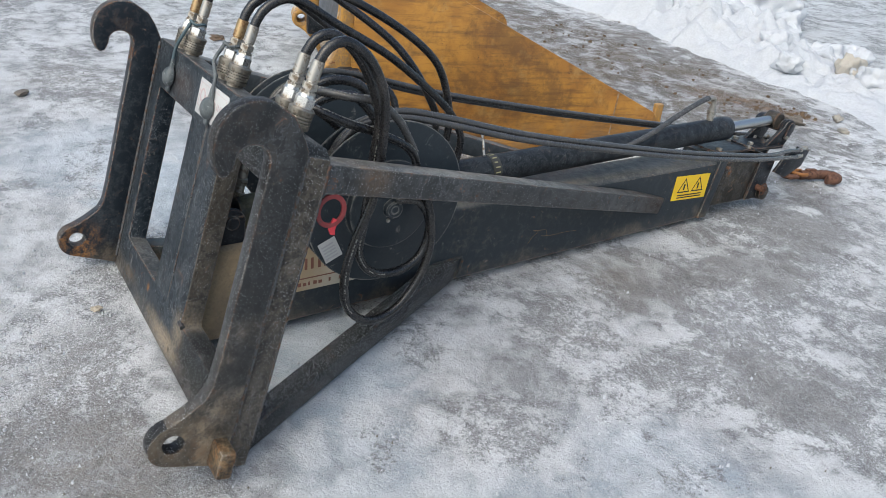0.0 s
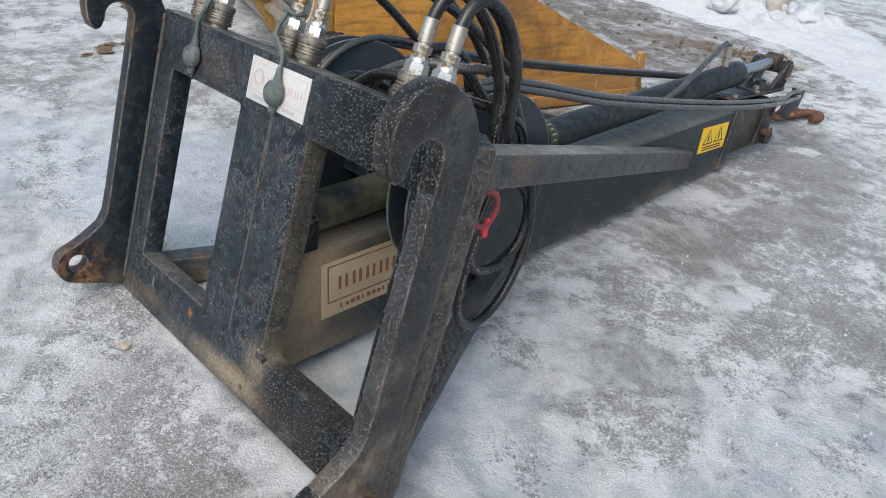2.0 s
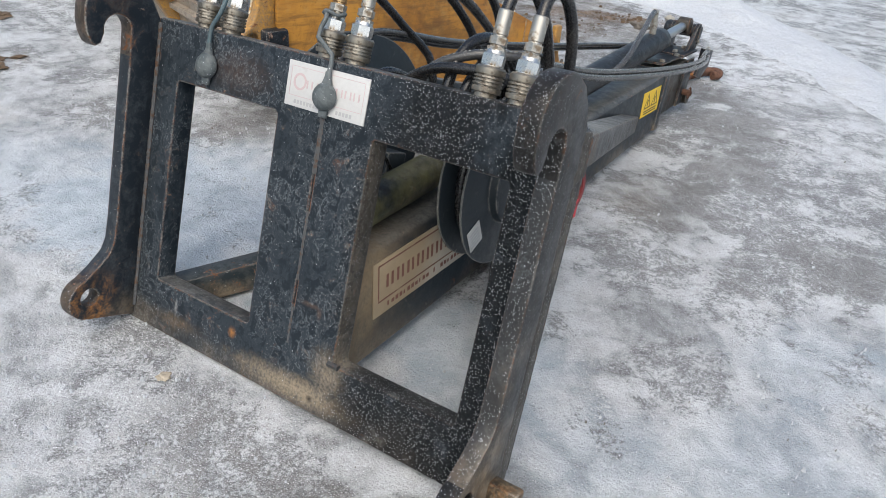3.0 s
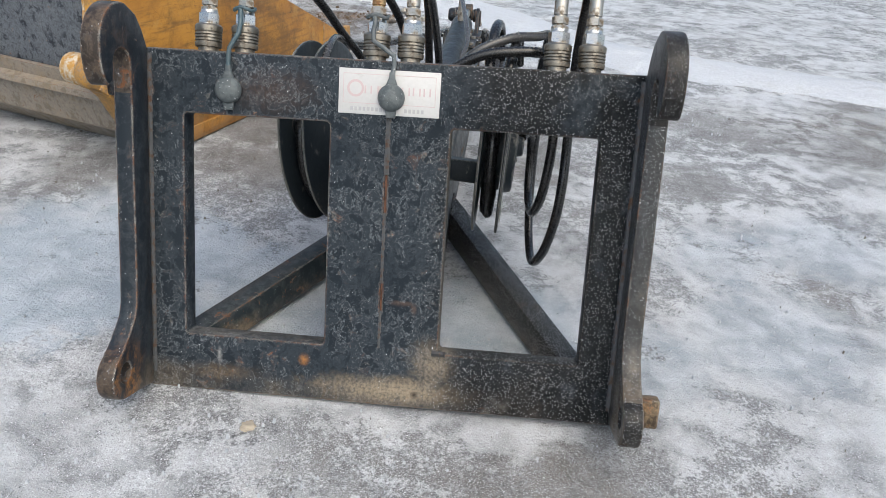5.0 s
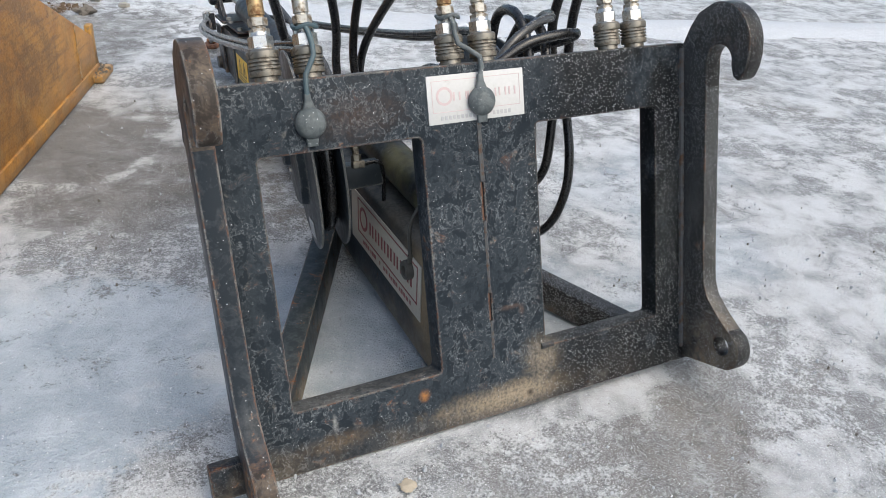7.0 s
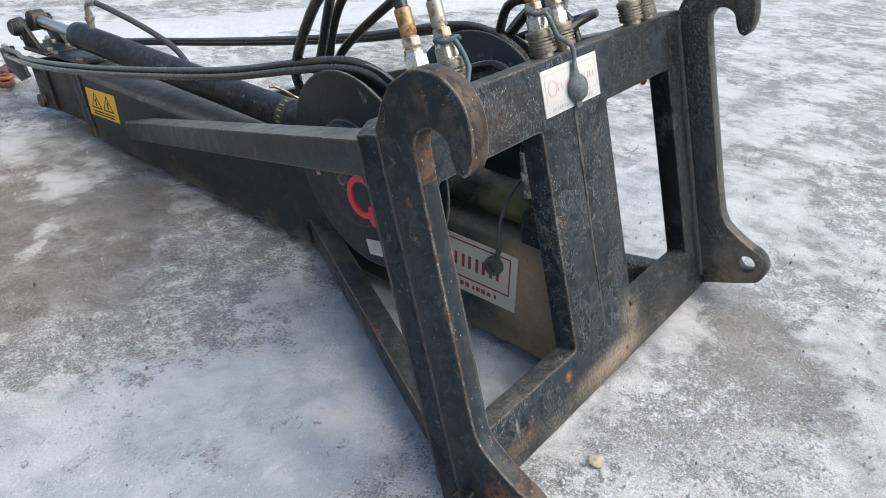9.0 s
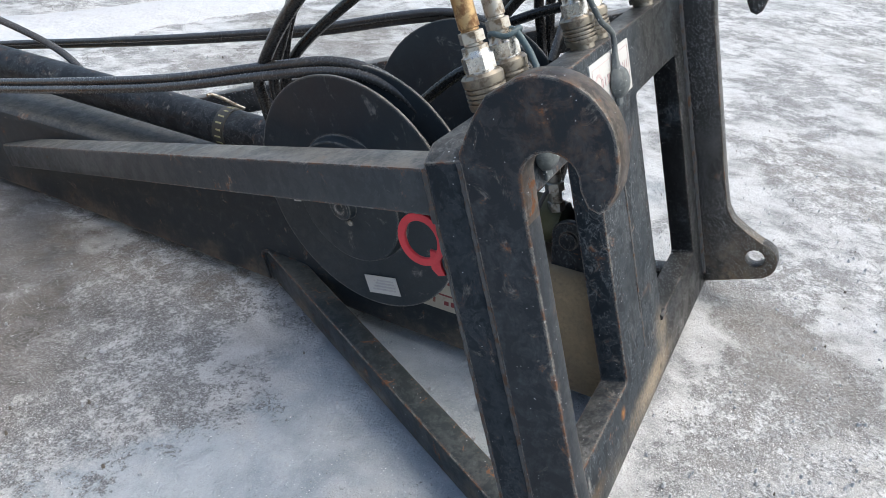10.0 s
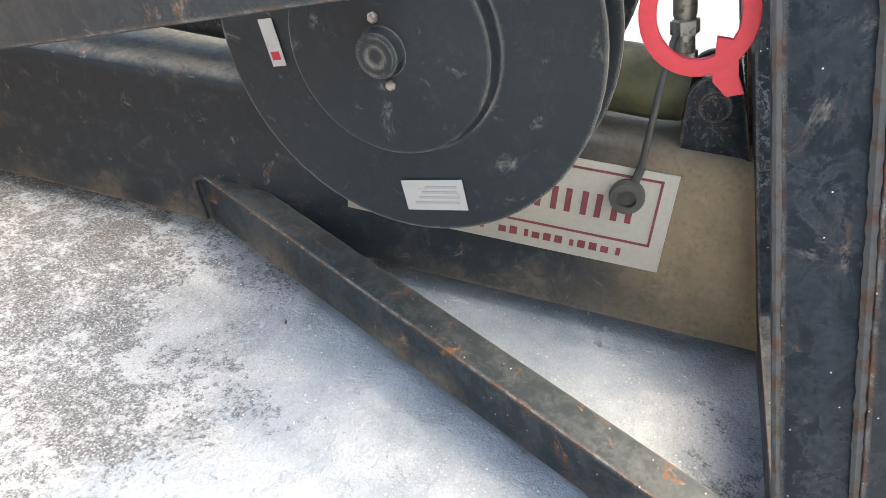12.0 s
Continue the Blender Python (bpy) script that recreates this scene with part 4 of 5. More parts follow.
for side in (-1, 1):
    bm = bmesh.new()
    beam(bm, (side * 0.516, 0.050, 0.688), (side * 0.072, 1.80, 0.652), 0.066, 0.068, bevel=0.007)
    part("strut", bm, M_STRUT_L if side < 0 else M_STRUT_R, jib, "long square steel strut with scuffed paint", 30)
    weld([(side * 0.552, 0.058, 0.650), (side * 0.552, 0.056, 0.722)], 0.0055, jib)
    weld([(side * 0.552, 0.057, 0.05), (side * 0.552, 0.057, 0.652)], 0.0032, jib, M_SEAM)
    bm = bmesh.new()
    wedge_beam(bm, (side * 0.487, 0.058), (side * 0.0626, 0.884), 0.060, (0.001, 0.0765), (0.026, 0.119), 0.007)
    part("brace", bm, M_BRACE if side < 0 else M_BRACE_R, jib, "dirty square brace with rusty edges", 30)
    weld([(side * 0.092, 0.906, 0.285), (side * 0.093, 0.902, 0.355), (side * 0.093, 0.86, 0.350), (side * 0.093, 0.79, 0.325)], 0.0045, jib)

# hydraulic cylinder
BAND_AT = 0.865


def cylinder():
    axis = Vector((0, 2.03, 0.614)).normalized()
    base = Vector((0, 0.125, 0.395))
    bm = bmesh.new()
    lathe(bm, base, axis, [(0.0, 0.030), (0.01, 0.044), (0.05, 0.048), (2.06, 0.048), (2.075, 0.050), (2.12, 0.050), (2.128, 0.044)], 28)
    barrel = part("cylinder_barrel", bm, M_CYL, jib, "long black hydraulic cylinder with faded paint", 40)
    bm = bmesh.new()
    lathe(bm, base, axis, [(2.12, 0.021), (2.42, 0.021)], 20)
    part("piston_rod", bm, M_ROD, barrel, "bright chromed piston rod")
    bm = bmesh.new()
    lathe(bm, base + axis * 2.46 - Vector((0.030, 0, 0)), (1, 0, 0), [(0, 0.034), (0.004, 0.038), (0.056, 0.038), (0.060, 0.034)], 24)
    part("rod_eye", bm, M_TIP, barrel)
    bm = bmesh.new()
    lathe(bm, (0, 2.03, 1.018), (0, -0.29, 0.957), [(0, 0.014), (0.03, 0.014), (0.031, 0.018), (0.045, 0.018), (0.047, 0.013), (0.065, 0.013)], 12, (2, 3))
    sweep(bm, smooth_path([(0, 2.012, 1.08), (0, 2.006, 1.100), (0.004, 1.985, 1.106), (0.008, 1.95, 1.100)], 0.008), 0.011, 8)
    part("port_fitting", bm, M_STEEL, barrel)
    hose("cylinder_hose", [(0.008, 1.955, 1.101), (0.02, 1.88, 1.065), (0.045, 1.74, 0.985), (0.062, 1.62, 0.905), (0.052, 1.54, 0.845), (0.030, 1.47, 0.79)], 0.0105, M_HOSE_GREY, barrel)
    bm = bmesh.new()
    lathe(bm, base + axis * BAND_AT, axis, [(0, 0.0485), (0.001, 0.0505), (0.034, 0.0505), (0.035, 0.0485)], 28)
    band = part("rubber_band", bm, M_BAND, barrel, "black rubber band with worn yellowish print")
    u = axis.orthogonal().normalized()
    w = axis.cross(u)
    for k in range(18):
        a = 2 * math.pi * k / 18
        bm = bmesh.new()
        mid_at = base + axis * (BAND_AT + 0.017) + (u * math.cos(a) + w * math.sin(a)) * 0.0507
        beam(bm, mid_at - axis * 0.009, mid_at + axis * (0.009 if k % 3 else 0.004), 0.004, 0.0012, u * math.cos(a) + w * math.sin(a), 0.0)
        part("print_bar", bm, M_BAND_PRINT, band)
    for side in (-1, 1):
        bm = bmesh.new()
        x = 0.052 if side > 0 else -0.068
        prism(bm, [(0.057, 0.30), (0.150, 0.330)] + arc(0.100, 0.395, 0.036, 0, 180, 12), x, x + 0.016, (), 0.003)
        lathe(bm, (side * 0.067, 0.100, 0.392), (side, 0, 0), [(0, 0.018), (0.008, 0.018), (0.010, 0.014)], 16)
        part("cylinder_lug", bm, M_FRAME_L, barrel, "black rounded pin lug", 30)
    # upright port on the cylinder's foot, its hose, and a cap hanging from it on a cord
    bm = bmesh.new()
    lathe(bm, (-0.020, 0.136, 0.436), (0.02, -0.06, 1), [(0, 0.017), (0.018, 0.017), (0.019, 0.013), (0.040, 0.013), (0.041, 0.019), (0.058, 0.019), (0.060, 0.013), (0.065, 0.015), (0.105, 0.015), (0.107, 0.012)], 18, (0, 1, 4, 5))
    part("port_fitting", bm, M_STEEL, barrel, "", 30)
    hose("port_hose", [(-0.018, 0.130, 0.54), (-0.016, 0.126, 0.62), (-0.010, 0.135, 0.69), (0.0, 0.19, 0.735), (0.0, 0.30, 0.72), (0.0, 0.42, 0.66), (0.0, 0.52, 0.60)], 0.012, M_HOSE, barrel)
    bm = bmesh.new()
    o, ax = Vector((-0.092, 0.214, 0.290)), Vector((-1, 0, 0))
    lathe(bm, o, ax, [(0, 0.023), (0.010, 0.024), (0.018, 0.022), (0.0185, 0.013), (0.010, 0.012)], 24)
    sweep(bm, [o + Vector((-0.006, -0.012, 0.020)), o + Vector((-0.006, -0.022, 0.040))], 0.006, 8)
    cap = part("port_cap", bm, M_PORT_CAP, barrel, "grey rubber cap hanging on a cord", 40)
    hose("cord", [o + Vector((-0.006, -0.021, 0.038)), (-0.100, 0.172, 0.40), (-0.075, 0.155, 0.452), (-0.040, 0.145, 0.478), (-0.030, 0.136, 0.482)], 0.0045, M_PORT_CAP, cap)


cylinder()

hose("tie_end", [(0.012, 0.918, 0.692), (-0.008, 0.924, 0.708), (-0.030, 0.931, 0.730), (-0.054, 0.937, 0.747), (-0.066, 0.940, 0.749)], 0.0045, M_STEEL, jib, "bent pale strap end lying on the cylinder")

# hose reels
def reel(side):
    turn = pose(-0.258, 0.422, 0.567, 0, -3, -8) if side < 0 else pose(0.248, 0.432, 0.562, 0, 3, 0)
    thing = new("hose_reel")
    thing.parent = jib
    thing.matrix_basis = turn
    tagged(thing, "black steel spring hose reel with two round flanges")
    R = 0.236

    def disc(name, x, boss):
        bm = bmesh.new()
        prof = [(0.0, R - 0.004), (0.002, R), (0.006, R), (0.008, R - 0.006)]
        lathe(bm, (x, 0, 0), (side, 0, 0), prof + ([(0.008, 0.131), (0.010, 0.127), (0.028, 0.122), (0.031, 0.117), (0.031, 0.05), (0.033, 0.045)] if boss else [(0.008, 0.06), (0.02, 0.05)]), 64)
        return part(name, bm, M_REEL, thing, "round black pressed steel flange", 35)

    disc("flange", 0.0, True)
    disc("flange", -side * 0.062, False)
    bm = bmesh.new()
    lathe(bm, (-side * 0.056, 0, 0), (side, 0, 0), [(0, 0.12), (0.054, 0.12)], 40)
    part("drum", bm, M_REEL, thing)
    bm = bmesh.new()
    pts = []
    for k in range(64 * 5):
        a = 2 * math.pi * k / 64
        turns = k / 64
        pts.append(Vector((-side * (0.012 + 0.034 * abs((turns * 0.98) % 2 - 1)), math.cos(a) * (0.140 + 0.010 * turns), math.sin(a) * (0.140 + 0.010 * turns))))
    sweep(bm, pts, 0.0125, 8)
    part("wound_hose", bm, M_HOSE, thing, "coiled black rubber hose", 60)
    bm = bmesh.new()
    lathe(bm, (side * 0.031, 0, 0), (side, 0, 0), [(0, 0.030), (0.004, 0.027), (0.016, 0.025), (0.019, 0.021), (0.019, 0.012), (0.017, 0.010)], 24)
    part("hub", bm, M_REEL, thing, "", 30)
    for dz in (-0.037, 0.037):
        bm = bmesh.new()
        lathe(bm, (side * 0.031, 0, dz), (side, 0, 0), [(0, 0.0065), (0.005, 0.0065), (0.007, 0.004)], 12, (0, 1))
        part("hub_bolt", bm, M_STEEL, thing, "", 30)
    if side < 0:
        stick = bmesh.new()
        box(stick, -0.0106, -0.009, -0.045, 0.038, -0.207, -0.166, 0.0004, 1)
        lab = part("maker_label", stick, M_LABEL, thing, "silver label with unreadable print")
        for k in range(4):
            bm = bmesh.new()
            box(bm, -0.0114, -0.0106, -0.036, 0.024 - 0.006 * k, -0.198 + 0.007 * k, -0.195 + 0.007 * k)
            part("print_line", bm, M_GREYPRINT, lab)
        bm = bmesh.new()
        box(bm, -0.0106, -0.009, 0.152, 0.172, -0.012, 0.045, 0.0004, 1)
        lab = part("small_label", bm, M_LABEL, thing)
        bm = bmesh.new()
        box(bm, -0.0114, -0.0106, 0.156, 0.168, -0.004, 0.006)
        part("red_mark", bm, M_RED, lab)
    else:
        spin = Matrix.Translation((0, -0.130, -0.150)) @ Matrix.Rotation(radians(40), 4, "X")
        bm = bmesh.new()
        box(bm, 0.009, 0.0106, -0.026, 0.026, -0.033, 0.033, 0.0004, 1)
        bm.transform(spin)
        lab = part("maker_label", bm, M_LABEL, thing, "silver label with unreadable print")
        for k in range(5):
            bm = bmesh.new()
            box(bm, 0.0106, 0.0114, -0.020, 0.016, -0.024 + 0.010 * k, -0.020 + 0.010 * k)
            bm.transform(spin)
            part("print_line", bm, M_GREYPRINT, lab)
    # bracket that carries the reel on the boom
    bm = bmesh.new()
    box(bm, *sorted((-side * 0.180, -side * 0.060)), -0.02, 0.05, -0.11, -0.05, 0.006)
    part("reel_bracket", bm, M_REEL, thing)
    return thing


reel(-1), reel(1)

# valve between the left reel and the boom, with a bent steel pipe
bm = bmesh.new()
box(bm, -0.163, -0.133, 0.338, 0.358, 0.520, 0.538, 0.003)
lathe(bm, (-0.151, 0.348, 0.538), (0, 0, 1), [(0, 0.012), (0.014, 0.012), (0.015, 0.008), (0.026, 0.008), (0.027, 0.011), (0.036, 0.011)], 12, (0, 1, 4, 5))
valve = part("reel_valve", bm, M_SLEEVE, jib, "small brownish zinc valve beside the reel", 30)
hose("valve_pipe", [(-0.130, 0.349, 0.528), (-0.105, 0.350, 0.530), (-0.088, 0.358, 0.522), (-0.076, 0.380, 0.495), (-0.068, 0.410, 0.45), (-0.066, 0.43, 0.40)], 0.0055, M_HOSE, valve)

# red rings under the struts
def ring_mark(side, material):
    bm = bmesh.new()
    x = side * 0.533
    n = 36
    c = (0.100, 0.617)
    prism(bm, [(c[0] + 0.036 * math.cos(2 * math.pi * k / n), c[1] + 0.039 * math.sin(2 * math.pi * k / n)) for k in range(n)], x - 0.003, x + 0.003,
          [[(c[0] + 0.025 * math.cos(2 * math.pi * k / n), c[1] + 0.028 * math.sin(2 * math.pi * k / n)) for k in range(n)]], 0.001)
    ring = part("ring_mark", bm, material, jib, "red painted cut-out steel ring", 40)
    bm = bmesh.new()
    tail = [(0.090, 0.602), (0.094, 0.574), (0.086, 0.563), (0.075, 0.564), (0.078, 0.576), (0.077, 0.598)]
    if side > 0:
        tail = [(0.2 - y, z) for y, z in tail[::-1]]
    prism(bm, tail, x - 0.0029, x + 0.0029, (), 0.001)
    part("ring_tail", bm, M_RED, ring, "bright red tail", 40)
    return ring


ring_mark(-1, M_RED), ring_mark(1, M_RED_WORN)

# couplings on the top bar
def coupling(x, upper):
    y, z = 0.030, 0.7455
    thing = new("hose_coupling")
    thing.parent = jib
    thing.matrix_basis = pose(x, y, z, -5)
    tagged(thing, "zinc-plated hydraulic quick coupling, scratched")
    bm = bmesh.new()
    rings = [(0, 0.021), (0.008, 0.021), (0.009, 0.0270), (0.014, 0.0280)]
    for k in range(4):
        z = 0.015 + 0.0065 * k
        rings += [(z, 0.0282), (z + 0.0032, 0.0282), (z + 0.0040, 0.0248), (z + 0.0056, 0.0248), (z + 0.0062, 0.0280)]
    lathe(bm, (0, 0, 0), (0, 0, 1), rings + [(0.043, 0.0285), (0.052, 0.0290), (0.056, 0.0255)], 28)
    part("sleeve", bm, M_SLEEVE, thing, "", 30)
    bm = bmesh.new()
    lathe(bm, (0, 0, 0), (0, 0, 1), [(0.054, 0.0205), (0.058, 0.0205), (0.059, 0.0225), (0.078, 0.0225), (0.080, 0.0185), (0.086, 0.0175)], 24, (2, 3))
    part("plug", bm, M_CHROME, thing, "", 30)
    bm = bmesh.new()
    lathe(bm, (0, 0, 0), (0, 0, 1), [(0.084, 0.0185), (0.091, 0.0185), (0.092, 0.0130), (0.095, 0.0130), (0.096, 0.0175), (0.110, 0.0175), (0.111, 0.0125)], 24, (0, 1, 4, 5))
    part("nut", bm, M_STEEL, thing, "", 30)
    bm = bmesh.new()
    lathe(bm, (0, 0, 0), (0, 0, 1), [(0.110, 0.0125), (0.114, 0.0120), (0.115, 0.0142), (0.157, 0.0142), (0.159, 0.0125)], 20)
    part("ferrule", bm, upper, thing, "", 30)
    return thing


COUPLINGS = [(-0.402, M_BRASS), (-0.322, M_STEEL), (-0.037, M_BRASS), (0.036, M_STEEL), (0.342, M_STEEL), (0.413, M_STEEL)]
for cx, upper in COUPLINGS:
    coupling(cx, upper)
TOP = 0.7455 + 0.150
HR = 0.012
BOW = "black rubber hydraulic hose in a bow"
# right pair: over the top, down inside the strut, and in a hanging loop up to the reel
hose("hose", [(0.342, 0.043, TOP), (0.343, 0.048, 0.915), (0.345, 0.058, 0.939), (0.346, 0.085, 0.957), (0.346, 0.126, 0.953), (0.350, 0.182, 0.917), (0.352, 0.232, 0.861), (0.355, 0.266, 0.799), (0.360, 0.278, 0.70), (0.365, 0.290, 0.62), (0.362, 0.304, 0.54), (0.350, 0.325, 0.447), (0.335, 0.395, 0.392), (0.326, 0.486, 0.40), (0.322, 0.542, 0.455), (0.322, 0.536, 0.547), (0.315, 0.48, 0.60), (0.292, 0.43, 0.585)], HR, M_HOSE, jib, BOW, [(0.34, 0.75, (1.0, -0.35, 0.25))])
hose("hose", [(0.413, 0.043, TOP), (0.412, 0.048, 0.912), (0.411, 0.060, 0.936), (0.410, 0.093, 0.957), (0.410, 0.152, 0.941), (0.408, 0.207, 0.893), (0.404, 0.242, 0.835), (0.400, 0.270, 0.727), (0.400, 0.285, 0.617), (0.396, 0.272, 0.49), (0.386, 0.282, 0.39), (0.366, 0.330, 0.30), (0.346, 0.420, 0.253), (0.336, 0.505, 0.289), (0.330, 0.555, 0.387), (0.330, 0.553, 0.50), (0.330, 0.495, 0.617), (0.318, 0.44, 0.66), (0.290, 0.40, 0.64)], HR, M_HOSE, jib, BOW, [(0.42, 0.62, (1.0, -0.35, 0.25))])
# middle pair, in high bows down to the cylinder
hose("hose", [(-0.037, 0.043, TOP), (-0.036, 0.055, 0.945), (-0.030, 0.12, 1.005), (-0.015, 0.20, 1.032), (0.0, 0.291, 1.035), (0.0, 0.456, 1.005), (0.0, 0.595, 0.957), (0.0, 0.672, 0.897), (0.0, 0.74, 0.785), (0.005, 0.755, 0.68)], HR, M_HOSE, jib, BOW)
hose("hose", [(0.036, 0.043, TOP), (0.036, 0.055, 0.940), (0.034, 0.09, 0.978), (0.032, 0.145, 0.993), (0.030, 0.271, 0.962), (0.030, 0.448, 0.921), (0.030, 0.613, 0.857), (0.030, 0.723, 0.800), (0.030, 0.784, 0.737), (0.030, 0.795, 0.66)], HR, M_HOSE, jib, BOW)
# left pair, across to the middle of the boom
hose("hose", [(-0.322, 0.043, TOP), (-0.315, 0.055, 0.95), (-0.285, 0.12, 1.025), (-0.245, 0.24, 1.050), (-0.20, 0.371, 1.019), (-0.12, 0.526, 0.957), (-0.08, 0.619, 0.892), (-0.06, 0.688, 0.822), (-0.055, 0.732, 0.767), (-0.05, 0.75, 0.67)], HR, M_HOSE, jib, BOW)
hose("hose", [(-0.402, 0.043, TOP), (-0.395, 0.06, 0.94), (-0.36, 0.14, 0.985), (-0.33, 0.25, 0.985), (-0.30, 0.365, 0.948), (-0.26, 0.483, 0.89), (-0.23, 0.569, 0.835), (-0.20, 0.632, 0.791), (-0.18, 0.655, 0.753), (-0.16, 0.67, 0.66)], HR, M_HOSE, jib, BOW)
# loose turns in front of the right reel
hose("hose", [(0.11, 0.11, 0.735), (0.18, 0.10, 0.772), (0.26, 0.10, 0.785), (0.32, 0.115, 0.785), (0.338, 0.19, 0.772), (0.335, 0.30, 0.760), (0.33, 0.40, 0.733), (0.32, 0.46, 0.66)], 0.0115, M_HOSE, jib, "loose turn of black rubber hose", [(0.3, 0.9, (0.4, -0.6, 1.0))])
hose("hose", [(0.10, 0.15, 0.70), (0.16, 0.13, 0.775), (0.24, 0.15, 0.815), (0.305, 0.19, 0.826), (0.33, 0.26, 0.835), (0.33, 0.34, 0.80), (0.32, 0.42, 0.73)], 0.0105, M_HOSE_GREY, jib, "loose turn of grey hose with worn print", [(0.25, 0.85, (0.4, -0.5, 1.0))])
hose("hose", [(0.20, 0.12, 0.68), (0.203, 0.14, 0.79), (0.21, 0.20, 0.845), (0.218, 0.29, 0.84), (0.222, 0.35, 0.74)], 0.012, M_HOSE, jib, "loose turn of black rubber hose")
hose("hose", [(0.235, 0.13, 0.66), (0.245, 0.125, 0.74), (0.255, 0.16, 0.80), (0.262, 0.24, 0.825), (0.268, 0.33, 0.77)], 0.012, M_HOSE, jib, "loose turn of black rubber hose")
# from the reels to the tip of the boom
for side in (-1, 1):
    for k in (0, 1):
        dx, dz = 0.013 * k, 0.0145 * k
        hose("tip_hose", [(side * (0.224 - dx), 0.243, 0.650), (side * (0.224 - dx), 0.268, 0.715), (side * (0.226 - dx), 0.330, 0.768 + 0.5 * dz), (side * (0.232 - dx), 0.42, 0.796 + dz), (side * (0.244 - dx), 0.56, 0.806 + dz), (side * (0.250 - dx), 0.85, 0.812 + dz), (side * (0.248 - dx), 1.25, 0.842 + dz), (side * (0.242 - dx), 1.65, 0.880 + dz), (side * (0.222 - dx), 2.02, 0.922 + 0.0145 * k), (side * (0.183 - dx), 2.30, 0.957 + 0.012 * k), (side * (0.146 - 0.016 * k), 2.46, 0.974 + 0.022 * k), (side * (0.122 - 0.010 * k), 2.575 + 0.02 * k, 0.988 + 0.030 * k)], 0.0094, M_HOSE_GREY, jib, "thin grey hydraulic hose along the boom")

# dust caps on cords
def dust_cap(x, z, hook_x, cord):
    bm = bmesh.new()
    lathe(bm, (x, -0.004, z), (0, -1, 0), [(0, 0.027), (0.004, 0.0285), (0.012, 0.0280), (0.019, 0.023), (0.024, 0.013), (0.025, 0.004)], 28)
    prism(bm, [(x - 0.015, z + 0.018), (x - 0.0065, z + 0.040), (x - 0.0055, z + 0.052), (x + 0.0055, z + 0.052), (x + 0.0065, z + 0.040), (x + 0.015, z + 0.018)], -0.015, -0.004, (), 0.003, axis=1)
    prism(bm, [(x - 0.010, z - 0.042), (x + 0.010, z - 0.042), (x + 0.012, z - 0.020), (x - 0.012, z - 0.020)], -0.012, -0.004, (), 0.002, axis=1)
    cap = part("dust_cap", bm, M_CAP, jib, "grey rubber dust cap hanging on a strap", 50)
    hose("strap", [(x, -0.010, z + 0.045), (x + 0.002, -0.010, z + 0.085), (hook_x, -0.008, 0.785), (hook_x, 0.006, 0.822), (hook_x - 0.004, 0.012, 0.836)], 0.005, cord, cap)
    bm = bmesh.new()
    n = 28
    sweep(bm, [Vector((hook_x + 0.0215 * math.cos(2 * math.pi * k / n), 0.030 + 0.0215 * math.sin(2 * math.pi * k / n), 0.836 + 0.003 * math.sin(6 * math.pi * k / n))) for k in range(n + 1)], 0.004, 6)
    part("strap_loop", bm, cord, cap, "", 60)


dust_cap(-0.343, 0.668, -0.322, M_CORD)
dust_cap(0.005, 0.672, -0.037, M_CAP)

# plates and stickers
def ring_flat(bm, cx, cz, r0, r1, y0, y1, n=24):
    prism(bm, [(cx + r1 * math.cos(2 * math.pi * k / n), cz + r1 * math.sin(2 * math.pi * k / n)) for k in range(n)], y0, y1,
          [[(cx + r0 * math.cos(2 * math.pi * k / n), cz + r0 * math.sin(2 * math.pi * k / n)) for k in range(n)]], 0, axis=1)


def name_plate():
    plate = bar("name_plate", M_PLATE, jib, -0.108, 0.106, -0.0025, 0.0012, 0.635, 0.728, bevel=0.0008, label="white aluminium plate with faded red print")
    bm = bmesh.new()
    ring_flat(bm, -0.072, 0.688, 0.013, 0.018, -0.0032, -0.0024)
    part("round_mark", bm, M_LOGO, plate)
    for k, (x, w) in enumerate(((-0.045, 0.016), (-0.022, 0.008), (-0.008, 0.015), (0.013, 0.016), (0.034, 0.018), (0.057, 0.017), (0.079, 0.016))):
        for p, q in ((x - w / 2, x - w / 2 + 0.0035), (x + w / 2 - 0.0035, x + w / 2)):
            bm = bmesh.new()
            box(bm, p, q, -0.0032, -0.0024, 0.678, 0.694)
            part("print_bar", bm, M_LOGO, plate)
    bm = bmesh.new()
    for a, b, c, d in ((-0.098, 0.097, 0.717, 0.7182), (-0.098, 0.097, 0.657, 0.6582), (-0.0985, -0.0973, 0.657, 0.718), (0.0958, 0.097, 0.657, 0.718)):
        box(bm, a, b, -0.0030, -0.0024, c, d)
    part("print_frame", bm, M_LOGO, plate)
    for k in range(18):
        if k not in (11, 12):
            bar("print_bar", M_GREYPRINT, plate, -0.082 + 0.0088 * k, -0.0762 + 0.0088 * k, -0.0030, -0.0024, 0.642, 0.650, bevel=0)


name_plate()


